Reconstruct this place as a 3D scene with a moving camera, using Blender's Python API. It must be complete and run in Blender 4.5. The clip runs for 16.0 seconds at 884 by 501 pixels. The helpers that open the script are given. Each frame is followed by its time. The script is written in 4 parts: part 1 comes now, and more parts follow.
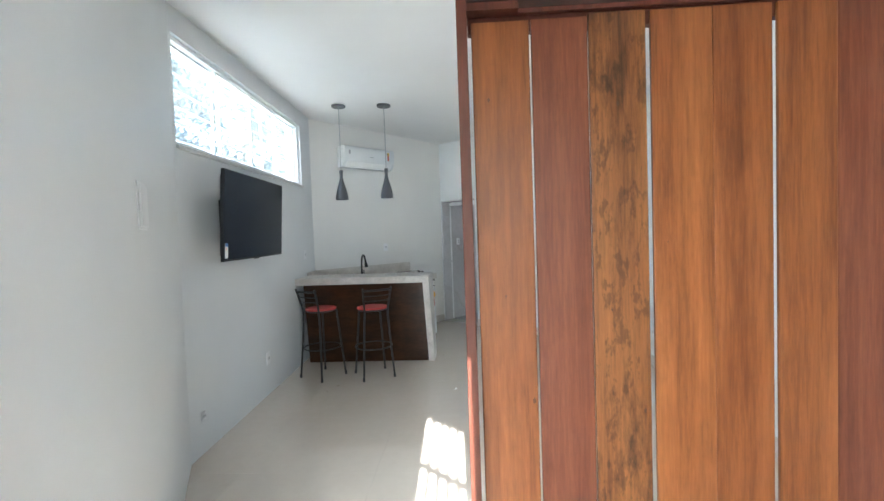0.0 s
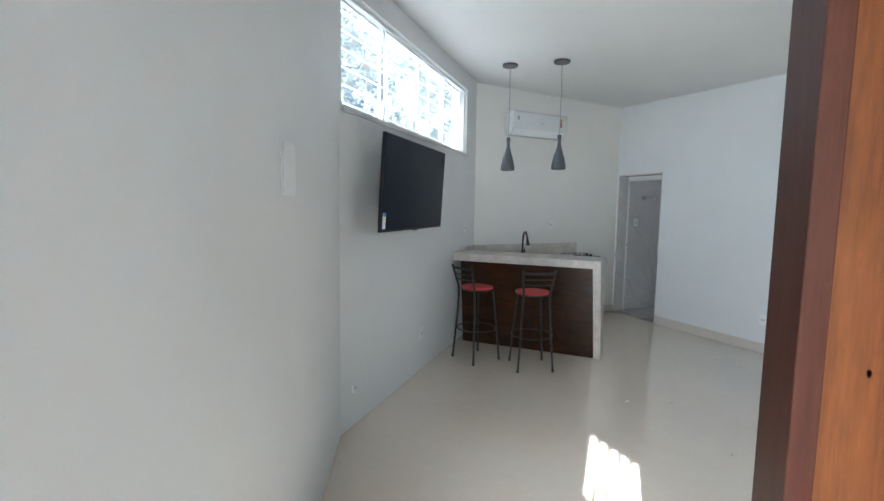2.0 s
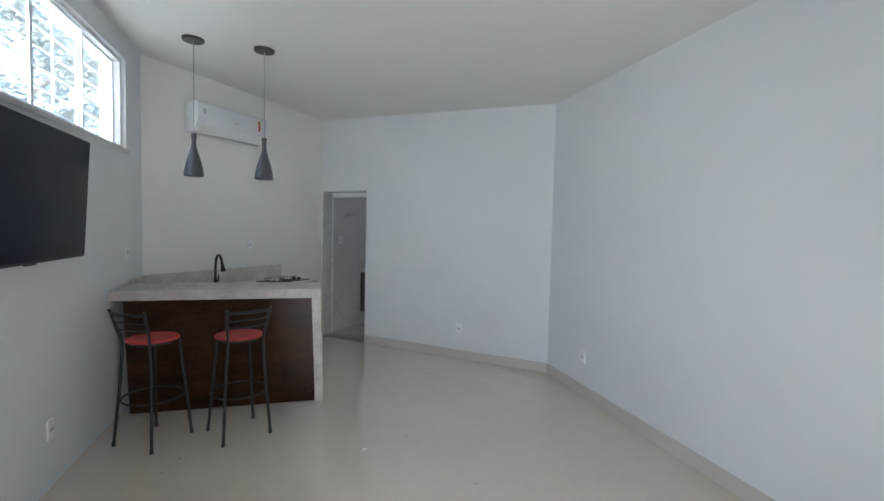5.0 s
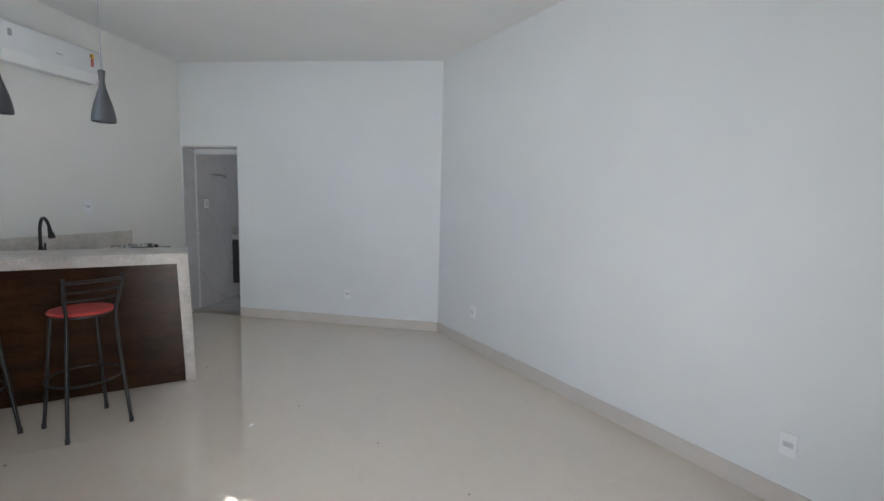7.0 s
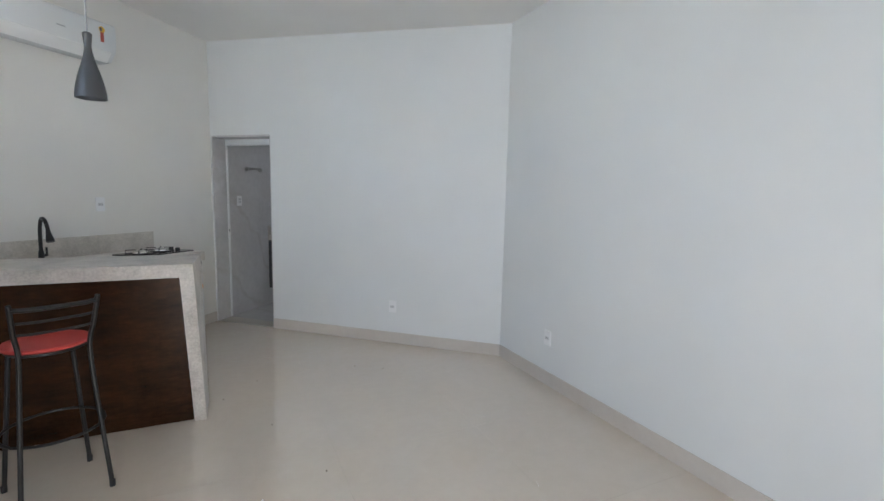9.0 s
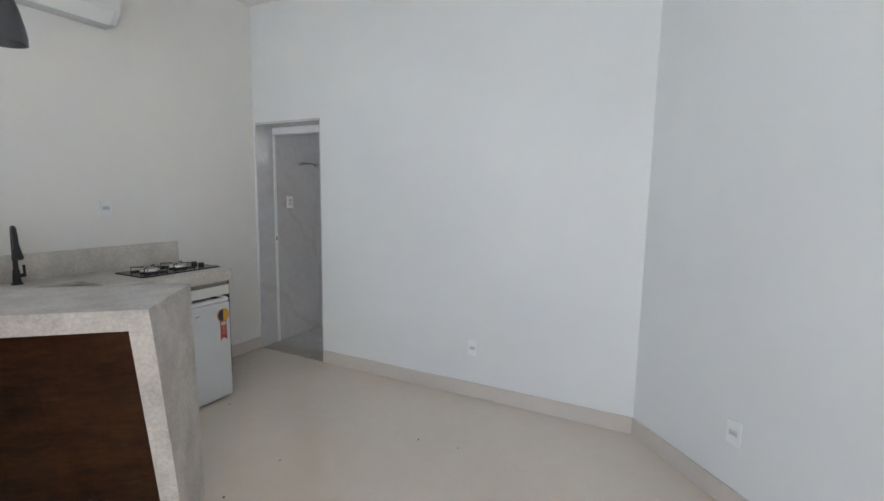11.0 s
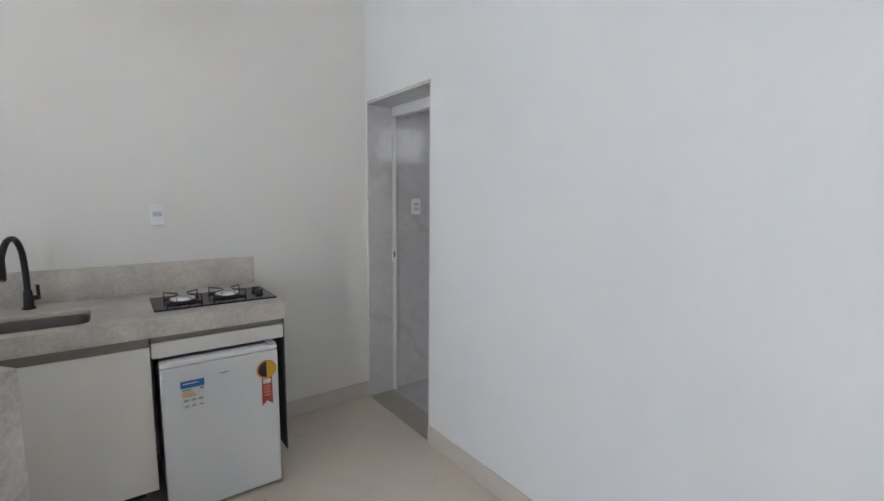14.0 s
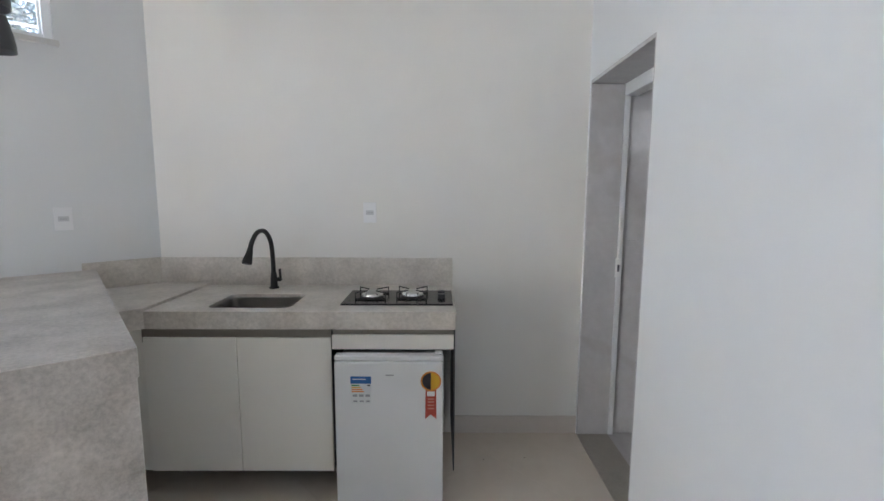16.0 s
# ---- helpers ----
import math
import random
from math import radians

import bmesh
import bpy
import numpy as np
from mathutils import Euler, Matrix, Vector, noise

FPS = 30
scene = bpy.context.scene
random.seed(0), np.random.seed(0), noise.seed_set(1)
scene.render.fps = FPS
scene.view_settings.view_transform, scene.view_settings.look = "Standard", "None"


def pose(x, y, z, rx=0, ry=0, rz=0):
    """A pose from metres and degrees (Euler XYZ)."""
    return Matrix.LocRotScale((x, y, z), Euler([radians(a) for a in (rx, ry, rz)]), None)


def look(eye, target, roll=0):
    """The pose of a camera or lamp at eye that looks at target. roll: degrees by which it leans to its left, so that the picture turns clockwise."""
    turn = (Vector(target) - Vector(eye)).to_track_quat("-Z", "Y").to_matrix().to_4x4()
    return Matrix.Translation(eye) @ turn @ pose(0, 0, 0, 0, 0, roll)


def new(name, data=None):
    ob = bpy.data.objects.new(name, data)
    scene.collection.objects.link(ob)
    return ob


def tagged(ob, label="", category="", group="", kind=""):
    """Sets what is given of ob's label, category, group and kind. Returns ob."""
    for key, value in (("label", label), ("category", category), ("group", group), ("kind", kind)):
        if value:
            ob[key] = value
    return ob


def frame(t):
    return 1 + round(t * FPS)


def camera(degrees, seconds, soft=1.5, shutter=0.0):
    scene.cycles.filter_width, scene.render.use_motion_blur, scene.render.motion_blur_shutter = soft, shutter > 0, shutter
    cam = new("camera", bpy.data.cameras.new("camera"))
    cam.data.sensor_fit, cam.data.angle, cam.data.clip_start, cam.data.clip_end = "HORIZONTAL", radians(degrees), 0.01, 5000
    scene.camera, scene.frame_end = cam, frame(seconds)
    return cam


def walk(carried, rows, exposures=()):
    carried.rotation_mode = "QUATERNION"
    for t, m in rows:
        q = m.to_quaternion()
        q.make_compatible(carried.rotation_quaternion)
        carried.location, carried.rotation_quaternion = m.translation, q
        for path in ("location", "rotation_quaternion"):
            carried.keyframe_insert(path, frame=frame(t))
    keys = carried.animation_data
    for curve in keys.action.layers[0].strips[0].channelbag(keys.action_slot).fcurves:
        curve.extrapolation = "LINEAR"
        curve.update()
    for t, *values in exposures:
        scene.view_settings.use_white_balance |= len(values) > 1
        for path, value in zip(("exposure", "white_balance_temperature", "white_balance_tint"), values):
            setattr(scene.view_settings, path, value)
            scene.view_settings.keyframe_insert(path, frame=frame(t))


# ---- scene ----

# ---------------------------------------------------------------- camera
cam = camera(88.9, 16.0, soft=1.5)
PATH = [
    (0, (0.453, 0.075, 1.544), (0.341, 2.071, 1.467), -1.99),
    (0.5, (0.425, 0.157, 1.552), (0.056, 2.120, 1.442), -2.20),
    (1, (0.401, 0.275, 1.542), (-0.209, 2.174, 1.398), -1.77),
    (1.5, (0.353, 0.424, 1.556), (-0.395, 2.271, 1.385), 0.29),
    (2, (0.283, 0.578, 1.561), (-0.499, 2.410, 1.375), 0.83),
    (2.5, (0.172, 0.759, 1.578), (-0.523, 2.626, 1.407), 0.97),
    (3, (0.103, 0.901, 1.583), (-0.366, 2.839, 1.421), 0.86),
    (3.5, (0.060, 1.031, 1.583), (-0.255, 3.000, 1.436), 0.85),
    (4, (0.025, 1.129, 1.592), (-0.152, 3.117, 1.469), 0.93),
    (4.5, (-0.029, 1.211, 1.598), (0.130, 3.203, 1.499), 1.35),
    (5, (-0.040, 1.279, 1.604), (0.492, 3.204, 1.505), 1.31),
    (7.5, (-0.104, 1.570, 1.443), (0.921, 3.273, 1.218), 1.42),
    (8, (-0.027, 1.760, 1.423), (0.934, 3.498, 1.188), 1.02),
    (8.5, (0.092, 1.964, 1.470), (0.976, 3.743, 1.236), 1.08),
    (9, (0.209, 2.288, 1.483), (1.049, 4.088, 1.247), 1.26),
    (11.5, (0.677, 3.805, 1.478), (1.104, 5.744, 1.242), 0.54),
    (12, (0.769, 4.099, 1.461), (1.116, 6.056, 1.238), 0.19),
    (12.5, (0.866, 4.362, 1.445), (1.135, 6.331, 1.221), 0.34),
    (13, (0.925, 4.655, 1.451), (1.104, 6.636, 1.240), 0.28),
    (13.5, (1.038, 4.837, 1.450), (0.952, 6.823, 1.233), -0.38),
    (14, (1.189, 5.000, 1.466), (0.779, 6.943, 1.225), 0.47),
    (14.5, (1.281, 5.145, 1.467), (0.610, 7.010, 1.198), 0.31),
    (15, (1.330, 5.335, 1.484), (0.350, 7.058, 1.215), 1.15),
    (15.5, (1.352, 5.473, 1.506), (0.133, 7.034, 1.231), 0.54),
    (16, (1.401, 5.609, 1.464), (-0.065, 6.946, 1.216), 0.25),
]
walk(cam, [(t, look(eye, target, roll)) for t, eye, target, roll in PATH],
     exposures=[(0, 4.48, 5960, 4), (1.5, 4.29, 5950, 5), (3.5, 4.06, 5930, 5), (5, 3.93, 5990, 7), (7.5, 4.11, 6160, 9), (9, 4.27, 6220, 9), (12, 4.48, 6340, 11), (16, 4.62, 6290, 12)])

# ---------------------------------------------------------------- plan
C = Vector((0.012, 8.0, 0.0))                       # corner of the sink wall and the bathroom wall
TH = radians(48.0)
E1, E2 = Vector((math.cos(TH), math.sin(TH), 0)), Vector((math.sin(TH), -math.cos(TH), 0))


# ---------------------------------------------------------------- light
SUN_TRAVEL = Vector((-0.030, 0.9995, -math.tan(radians(28.0)))).normalized()
world = bpy.data.worlds.new("sky")
scene.world = world
world.use_nodes = True
wn = world.node_tree.nodes
sky = wn.new("ShaderNodeTexSky")
sky.sky_type = "NISHITA"
sky.sun_disc = False
sky.sun_elevation = radians(28.0)
sky.sun_rotation = radians(178.3)
wn["Background"].inputs["Strength"].default_value = 0.125
world.node_tree.links.new(sky.outputs["Color"], wn["Background"].inputs["Color"])

sun = new("sun", bpy.data.lights.new("sun", "SUN"))
sun.data.energy, sun.data.angle, sun.data.color = 3.8, radians(0.5), (1.0, 0.95, 0.88)
sun.matrix_world = Matrix.Translation((0, -6, 6)) @ SUN_TRAVEL.to_track_quat("-Z", "Y").to_matrix().to_4x4()


def area(name, eye, target, sx, sy, energy, color):
    lamp = bpy.data.lights.new(name, "AREA")
    lamp.shape, lamp.size, lamp.size_y, lamp.energy, lamp.color = "RECTANGLE", sx, sy, energy, color
    ob = new(name, lamp)
    ob.matrix_world = look(eye, target)
    return ob


# sky light that enters at the open porch gate
area("porch_skylight", (0.72, -0.58, 1.2), (1.42, 0.19, 1.2), 1.0, 2.0, 0.02, (0.93, 0.97, 1.0))
# daylight that comes in at the open half of the entrance
area("entrance_daylight", (-0.10, 1.43, 1.15), (0.78, 3.20, 1.12), 0.64, 2.1, 1.75, (0.92, 0.965, 1.0)).data.spread = radians(135)
# fill lamp added at the bathroom's end wall, which has no window
area("bath_fill_light", tuple((C + 1.59 * E2 + 1.2 * E1 + Vector((0, 0, 1.9)))), tuple((C + 1.2 * E1 + Vector((0, 0, 1.5)))), 0.6, 0.6, 0.16, (0.95, 0.97, 1.0))


# ---------------------------------------------------------------- materials
def node_mat(name, rough=0.5, metal=0.0, spec=0.5):
    m = bpy.data.materials.new(name)
    m.use_nodes = True
    b = m.node_tree.nodes["Principled BSDF"]
    b.inputs["Roughness"].default_value = rough
    b.inputs["Metallic"].default_value = metal
    b.inputs["Specular IOR Level"].default_value = spec
    return m, m.node_tree.nodes, m.node_tree.links, b


def coords(n, l, scale=(1, 1, 1), kind="Object"):
    tc, mp = n.new("ShaderNodeTexCoord"), n.new("ShaderNodeMapping")
    mp.inputs["Scale"].default_value = scale
    l.new(tc.outputs[kind], mp.inputs["Vector"])
    return mp.outputs["Vector"]


def noise_tex(n, l, vec, scale, detail=4.0, rough=0.55):
    t = n.new("ShaderNodeTexNoise")
    t.inputs["Scale"].default_value, t.inputs["Detail"].default_value, t.inputs["Roughness"].default_value = scale, detail, rough
    l.new(vec, t.inputs["Vector"])
    return t.outputs["Fac"]


def ramp(n, l, fac, stops):
    r = n.new("ShaderNodeValToRGB")
    while len(r.color_ramp.elements) < len(stops):
        r.color_ramp.elements.new(0.5)
    for e, (p, c) in zip(r.color_ramp.elements, stops):
        e.position, e.color = p, (*c, 1)
    l.new(fac, r.inputs["Fac"])
    return r.outputs["Color"]


def mixed(n, l, fac, a, b, mode="MIX"):
    m = n.new("ShaderNodeMix")
    m.data_type, m.blend_type = "RGBA", mode
    for sock, v in ((m.inputs["Factor"], fac), (m.inputs["A"], a), (m.inputs["B"], b)):
        if isinstance(v, (int, float)):
            sock.default_value = v
        elif isinstance(v, tuple):
            sock.default_value = (*v, 1)
        else:
            l.new(v, sock)
    return m.outputs["Result"]


def bump(n, l, b, height, strength, dist=0.01):
    k = n.new("ShaderNodeBump")
    k.inputs["Strength"].default_value, k.inputs["Distance"].default_value = strength, dist
    l.new(height, k.inputs["Height"])
    l.new(k.outputs["Normal"], b.inputs["Normal"])


def paint(name, color, rough=0.55, fine=60.0, vary=0.04, strength=0.05, metal=0.0, spec=0.4):
    """Painted or plain surface with soft blotches and a fine relief."""
    m, n, l, b = node_mat(name, rough, metal, spec)
    v = coords(n, l)
    big = noise_tex(n, l, v, 1.3, 3)
    dark = tuple(c * (1 - vary) for c in color)
    lite = tuple(min(1, c * (1 + vary)) for c in color)
    l.new(ramp(n, l, big, [(0.3, dark), (0.7, lite)]), b.inputs["Base Color"])
    bump(n, l, b, noise_tex(n, l, v, fine, 3), strength, 0.003)
    return m


def stone(name, dark, lite, rough, scale=6.0, vein=None, spec=0.5, relief=0.03, coat=0.0, grain=0.35):
    m, n, l, b = node_mat(name, rough, 0, spec)
    b.inputs["Coat Weight"].default_value, b.inputs["Coat Roughness"].default_value = coat, 0.02
    v = coords(n, l, kind="Object")
    base = ramp(n, l, noise_tex(n, l, v, scale, 8, 0.65), [(0.32, dark), (0.68, lite)])
    fine = noise_tex(n, l, v, scale * 12, 4, 0.7)
    col = mixed(n, l, grain, base, ramp(n, l, fine, [(0.35, dark), (0.65, lite)]))
    if vein:
        w = n.new("ShaderNodeTexWave")
        w.inputs["Scale"].default_value, w.inputs["Distortion"].default_value = 0.55, 9.0
        w.inputs["Detail"].default_value, w.inputs["Detail Scale"].default_value = 4.0, 1.2
        w.bands_direction = "DIAGONAL"
        l.new(v, w.inputs["Vector"])
        f = ramp(n, l, w.outputs["Fac"], [(0.965, (0, 0, 0)), (1.0, (0.18, 0.18, 0.18))])
        col = mixed(n, l, f, col, vein)
    l.new(col, b.inputs["Base Color"])
    if relief:
        bump(n, l, b, fine, relief, 0.002)
    return m


def wood(name, dark, mid, lite, rough=0.42, grain=(14, 14, 0.9), worn=0.5, spread=0.35, mottle=0.08):
    m, n, l, b = node_mat(name, rough, 0, 0.26)
    info, tc = n.new("ShaderNodeObjectInfo"), n.new("ShaderNodeTexCoord")
    add, mp = n.new("ShaderNodeVectorMath"), n.new("ShaderNodeMapping")
    sc = n.new("ShaderNodeVectorMath")
    sc.operation = "SCALE"
    one = n.new("ShaderNodeCombineXYZ")
    for s in ("X", "Y", "Z"):
        l.new(info.outputs["Random"], one.inputs[s])
    l.new(one.outputs["Vector"], sc.inputs["Vector"])
    sc.inputs["Scale"].default_value = 37.0
    l.new(tc.outputs["Object"], add.inputs[0])
    l.new(sc.outputs["Vector"], add.inputs[1])
    mp.inputs["Scale"].default_value = grain
    l.new(add.outputs["Vector"], mp.inputs["Vector"])
    v = mp.outputs["Vector"]
    long = noise_tex(n, l, v, 1.2, 6, 0.62)
    fibre = noise_tex(n, l, v, 7.0, 5, 0.7)
    col = ramp(n, l, long, [(0.30, dark), (0.47, mid), (0.68, lite)])
    col = mixed(n, l, 0.45, col, ramp(n, l, fibre, [(0.3, dark), (0.55, mid), (0.8, lite)]))
    mp2 = n.new("ShaderNodeMapping")
    mp2.inputs["Scale"].default_value = (9.0, 9.0, 2.6)
    l.new(add.outputs["Vector"], mp2.inputs["Vector"])
    stain = ramp(n, l, noise_tex(n, l, mp2.outputs["Vector"], 1.3, 5, 0.7), [(0.57 - worn * 0.05, (0, 0, 0)), (0.68, (worn * 0.85,) * 3)])
    col = mixed(n, l, stain, col, tuple(c * 0.55 for c in dark))
    mp3 = n.new("ShaderNodeMapping")
    mp3.inputs["Scale"].default_value = (150.0, 150.0, 13.0)
    l.new(add.outputs["Vector"], mp3.inputs["Vector"])
    fleck = ramp(n, l, noise_tex(n, l, mp3.outputs["Vector"], 1.0, 3, 0.6), [(0.52, (0, 0, 0)), (0.72, (0.06 + worn * 0.22,) * 3)])
    col = mixed(n, l, fleck, col, tuple(c * 0.5 for c in dark))
    mp4 = n.new("ShaderNodeMapping")
    mp4.inputs["Scale"].default_value = (42.0, 42.0, 19.0)
    l.new(add.outputs["Vector"], mp4.inputs["Vector"])
    spots = ramp(n, l, noise_tex(n, l, mp4.outputs["Vector"], 1.0, 5, 0.62), [(0.54, (0, 0, 0)), (0.63, (mottle,) * 3)])
    col = mixed(n, l, spots, col, tuple(c * 0.9 for c in dark))
    tint = ramp(n, l, info.outputs["Random"], [(0.0, (1 - spread, 1 - spread * 1.25, 1 - spread * 1.3)), (1.0, (1, 1, 1))])
    col = mixed(n, l, 1.0, col, tint, "MULTIPLY")
    l.new(col, b.inputs["Base Color"])
    bump(n, l, b, fibre, 0.12, 0.002)
    return m


def plain(name, color, rough=0.5, metal=0.0, spec=0.5):
    return paint(name, color, rough, 120.0, 0.03, 0.02, metal, spec)


def glass_mat(name, veil=0.05):
    """Clear pane with a patchy translucent film that imitates bright haze."""
    m, n, l, b = node_mat(name, 0.02)
    b.inputs["Base Color"].default_value = (0.93, 0.97, 0.97, 1)
    b.inputs["Transmission Weight"].default_value = 1.0
    b.inputs["IOR"].default_value = 1.45
    film, mix, out = n.new("ShaderNodeBsdfTranslucent"), n.new("ShaderNodeMixShader"), n["Material Output"]
    film.inputs["Color"].default_value = (0.85, 0.87, 0.88, 1)
    f = ramp(n, l, noise_tex(n, l, coords(n, l), 3.0, 4), [(0.3, (veil * 0.7,) * 3), (0.7, (veil * 1.3,) * 3)])
    l.new(f, mix.inputs["Fac"])
    l.new(b.outputs["BSDF"], mix.inputs[1])
    l.new(film.outputs["BSDF"], mix.inputs[2])
    l.new(mix.outputs["Shader"], out.inputs["Surface"])
    return m


WALL = paint("wall_paint", (0.76, 0.77, 0.775), 0.6, 90, 0.02, 0.06)
# Wall paint tinted warm, standing in for warmer light on the sink wall.
WALL_WARM_LIT = paint("wall_paint_warm_light", (0.80, 0.782, 0.748), 0.6, 90, 0.02, 0.06)
CEIL = paint("ceiling_paint", (0.80, 0.79, 0.772), 0.7, 90, 0.02, 0.05)
FLOOR = stone("polished_porcelain", (0.66, 0.575, 0.485), (0.72, 0.635, 0.545), 0.04, 1.1, relief=0.0, coat=1.0)
PATCH_GREY = paint("grey_patch", (0.70, 0.688, 0.695), 0.7, 30, 0.05, 0.2)
SKIRT = stone("porcelain_skirting", (0.60, 0.545, 0.50), (0.66, 0.605, 0.56), 0.12, 2.0)
GROUT = plain("cream_grout", (0.56, 0.49, 0.42), 0.7)
QUARTZ = stone("grey_stone", (0.33, 0.303, 0.278), (0.69, 0.64, 0.60), 0.40, 6.0, grain=0.38)
QUARTZ_SINK = stone("grey_stone_worktop", (0.42, 0.383, 0.343), (0.74, 0.69, 0.632), 0.36, 5.0)
MARBLE = stone("white_marble_tile", (0.54, 0.528, 0.535), (0.67, 0.658, 0.665), 0.12, 1.4, vein=(0.34, 0.29, 0.25))
THRESH = stone("threshold_stone", (0.33, 0.30, 0.26), (0.42, 0.39, 0.34), 0.3, 5.0)
DOORWOOD = wood("varnished_plank", (0.085, 0.024, 0.009), (0.205, 0.068, 0.019), (0.325, 0.124, 0.037), worn=0.25, spread=0.2)
DOORWOOD_RED = wood("reddish_plank", (0.060, 0.017, 0.009), (0.140, 0.042, 0.019), (0.22, 0.076, 0.038), worn=0.25, spread=0.15)
DOORWOOD_AGED = wood("weathered_plank", (0.026, 0.011, 0.007), (0.170, 0.063, 0.019), (0.28, 0.120, 0.038), worn=0.9, spread=0.1, mottle=0.5)
SILLSTONE = stone("pale_sill_stone", (0.60, 0.59, 0.57), (0.72, 0.71, 0.69), 0.4, 9.0)
REDWOOD = wood("reddish_stile", (0.042, 0.011, 0.007), (0.088, 0.025, 0.014), (0.135, 0.042, 0.025), 0.5, worn=0.2)
PANEL = wood("dark_walnut_panel", (0.010, 0.0042, 0.002), (0.033, 0.0130, 0.0053), (0.068, 0.0265, 0.0098), 0.24, (2, 2, 8), 0.3, 0.05)
BLACK = plain("black_powder_coat", (0.012, 0.011, 0.011), 0.4)
BLACK_GLOSS = plain("black_screen", (0.004, 0.008, 0.018), 0.22, 0.0, 0.22)
BLACK_PLASTIC = plain("black_plastic", (0.015, 0.015, 0.017), 0.35)
CHAR = plain("charcoal_shade", (0.075, 0.075, 0.082), 0.36)
RED = paint("red_vinyl", (0.44, 0.050, 0.042), 0.4, 200, 0.06, 0.1)
WHITE = plain("white_plastic", (0.86, 0.86, 0.86), 0.35)
PLATE = plain("plate_plastic", (0.84, 0.84, 0.85), 0.4, 0.0, 0.4)
MODULE = plain("grey_module", (0.62, 0.62, 0.635), 0.4)
WHITE_ALU = plain("white_aluminium", (0.82, 0.83, 0.84), 0.3)
WHITE_ENAMEL = plain("white_enamel", (0.78, 0.79, 0.80), 0.22)
CABINET = paint("off_white_laminate", (0.86, 0.83, 0.775), 0.45, 150, 0.02, 0.03)
STEEL = plain("brushed_steel", (0.55, 0.54, 0.52), 0.28, 1.0)
POLISHED = plain("polished_steel", (0.80, 0.79, 0.77), 0.16, 1.0)
CHANNEL = plain("bronze_channel", (0.27, 0.245, 0.21), 0.45, 0.1)
# Shade put into the colour, for door gaps and the recess below.
SHADOW = plain("dark_shade", (0.05, 0.05, 0.05), 0.6)
GLASS = glass_mat("window_glass", 0.045)
COOKGLASS = plain("black_cooktop_glass", (0.02, 0.02, 0.022), 0.15)
BLUE = plain("label_blue", (0.03, 0.14, 0.42), 0.4)
ORANGE = plain("label_orange", (0.75, 0.28, 0.05), 0.4)
GREEN = plain("label_green", (0.05, 0.30, 0.10), 0.4)
PAPER = plain("label_paper", (0.70, 0.72, 0.73), 0.5)
INK = plain("label_ink", (0.10, 0.10, 0.12), 0.5)
GREYINK = plain("label_grey", (0.35, 0.36, 0.38), 0.5)
YELLOW = plain("seal_yellow", (0.72, 0.42, 0.03), 0.4)
SEALRED = plain("seal_red", (0.46, 0.075, 0.05), 0.4)
SEALPINK = plain("seal_pink", (0.60, 0.26, 0.22), 0.4)
LEAF = paint("leaf_green", (0.078, 0.088, 0.076), 0.5, 40, 0.3, 0.1)
BARK = paint("bark", (0.10, 0.075, 0.05), 0.8, 30, 0.3, 0.5)
# Unseen ground made pale so that it bounces light through the window.
EARTH = paint("pale_bounce_ground", (0.46, 0.44, 0.41), 0.9, 20, 0.2, 0.3)
OUTWALL = paint("outside_plaster", (0.62, 0.61, 0.58), 0.8, 40, 0.06, 0.2)

# ---------------------------------------------------------------- building helpers
def axes_at(o, x, y):
    return Matrix(((x[0], y[0], 0, o[0]), (x[1], y[1], 0, o[1]), (0, 0, 1, o[2]), (0, 0, 0, 1)))


SINK = axes_at(C, -E1, E2)                          # x: along the sink wall from the corner, y: into the room
BATH = axes_at(C, E2, E1)                           # x: along the bathroom wall, y: into the bathroom
N0 = Vector((-1.5, 3.035, 0))
DL = Vector((-0.047, 0.9989, 0))
LEFT = axes_at(N0, DL, Vector((-DL.y, DL.x, 0)))    # x: along the window wall, y: outwards
DN = Vector((0.463, -0.8864, 0))
NEAR = axes_at(N0, DN, Vector((-DN.y, DN.x, 0)))    # x: along the entry's side wall towards the street, y: into the room
GD = Vector((0.735, -0.678, 0))
GATE = axes_at(Vector((0.19, -0.20, 0)), GD, Vector((-GD.y, GD.x, 0)))   # porch gate wall, y: inwards
I4 = Matrix.Identity(4)


def box(bm, x0, x1, y0, y1, z0, z1, m=I4):
    vs = [bm.verts.new(m @ Vector((x, y, z))) for z in (z0, z1) for x, y in ((x0, y0), (x1, y0), (x1, y1), (x0, y1))]
    for f in ((3, 2, 1, 0), (4, 5, 6, 7), (0, 1, 5, 4), (1, 2, 6, 5), (2, 3, 7, 6), (3, 0, 4, 7)):
        bm.faces.new([vs[i] for i in f])
    return vs


def prism(bm, pts, z0, z1, m=I4):
    """pts: plan outline, anticlockwise; z0, z1: numbers or functions of (x, y)."""
    za = z0 if callable(z0) else (lambda x, y: z0)
    zb = z1 if callable(z1) else (lambda x, y: z1)
    a = [bm.verts.new(m @ Vector((x, y, za(x, y)))) for x, y in pts]
    b = [bm.verts.new(m @ Vector((x, y, zb(x, y)))) for x, y in pts]
    bm.faces.new(a[::-1])
    bm.faces.new(b)
    for i in range(len(pts)):
        j = (i + 1) % len(pts)
        bm.faces.new((a[i], a[j], b[j], b[i]))


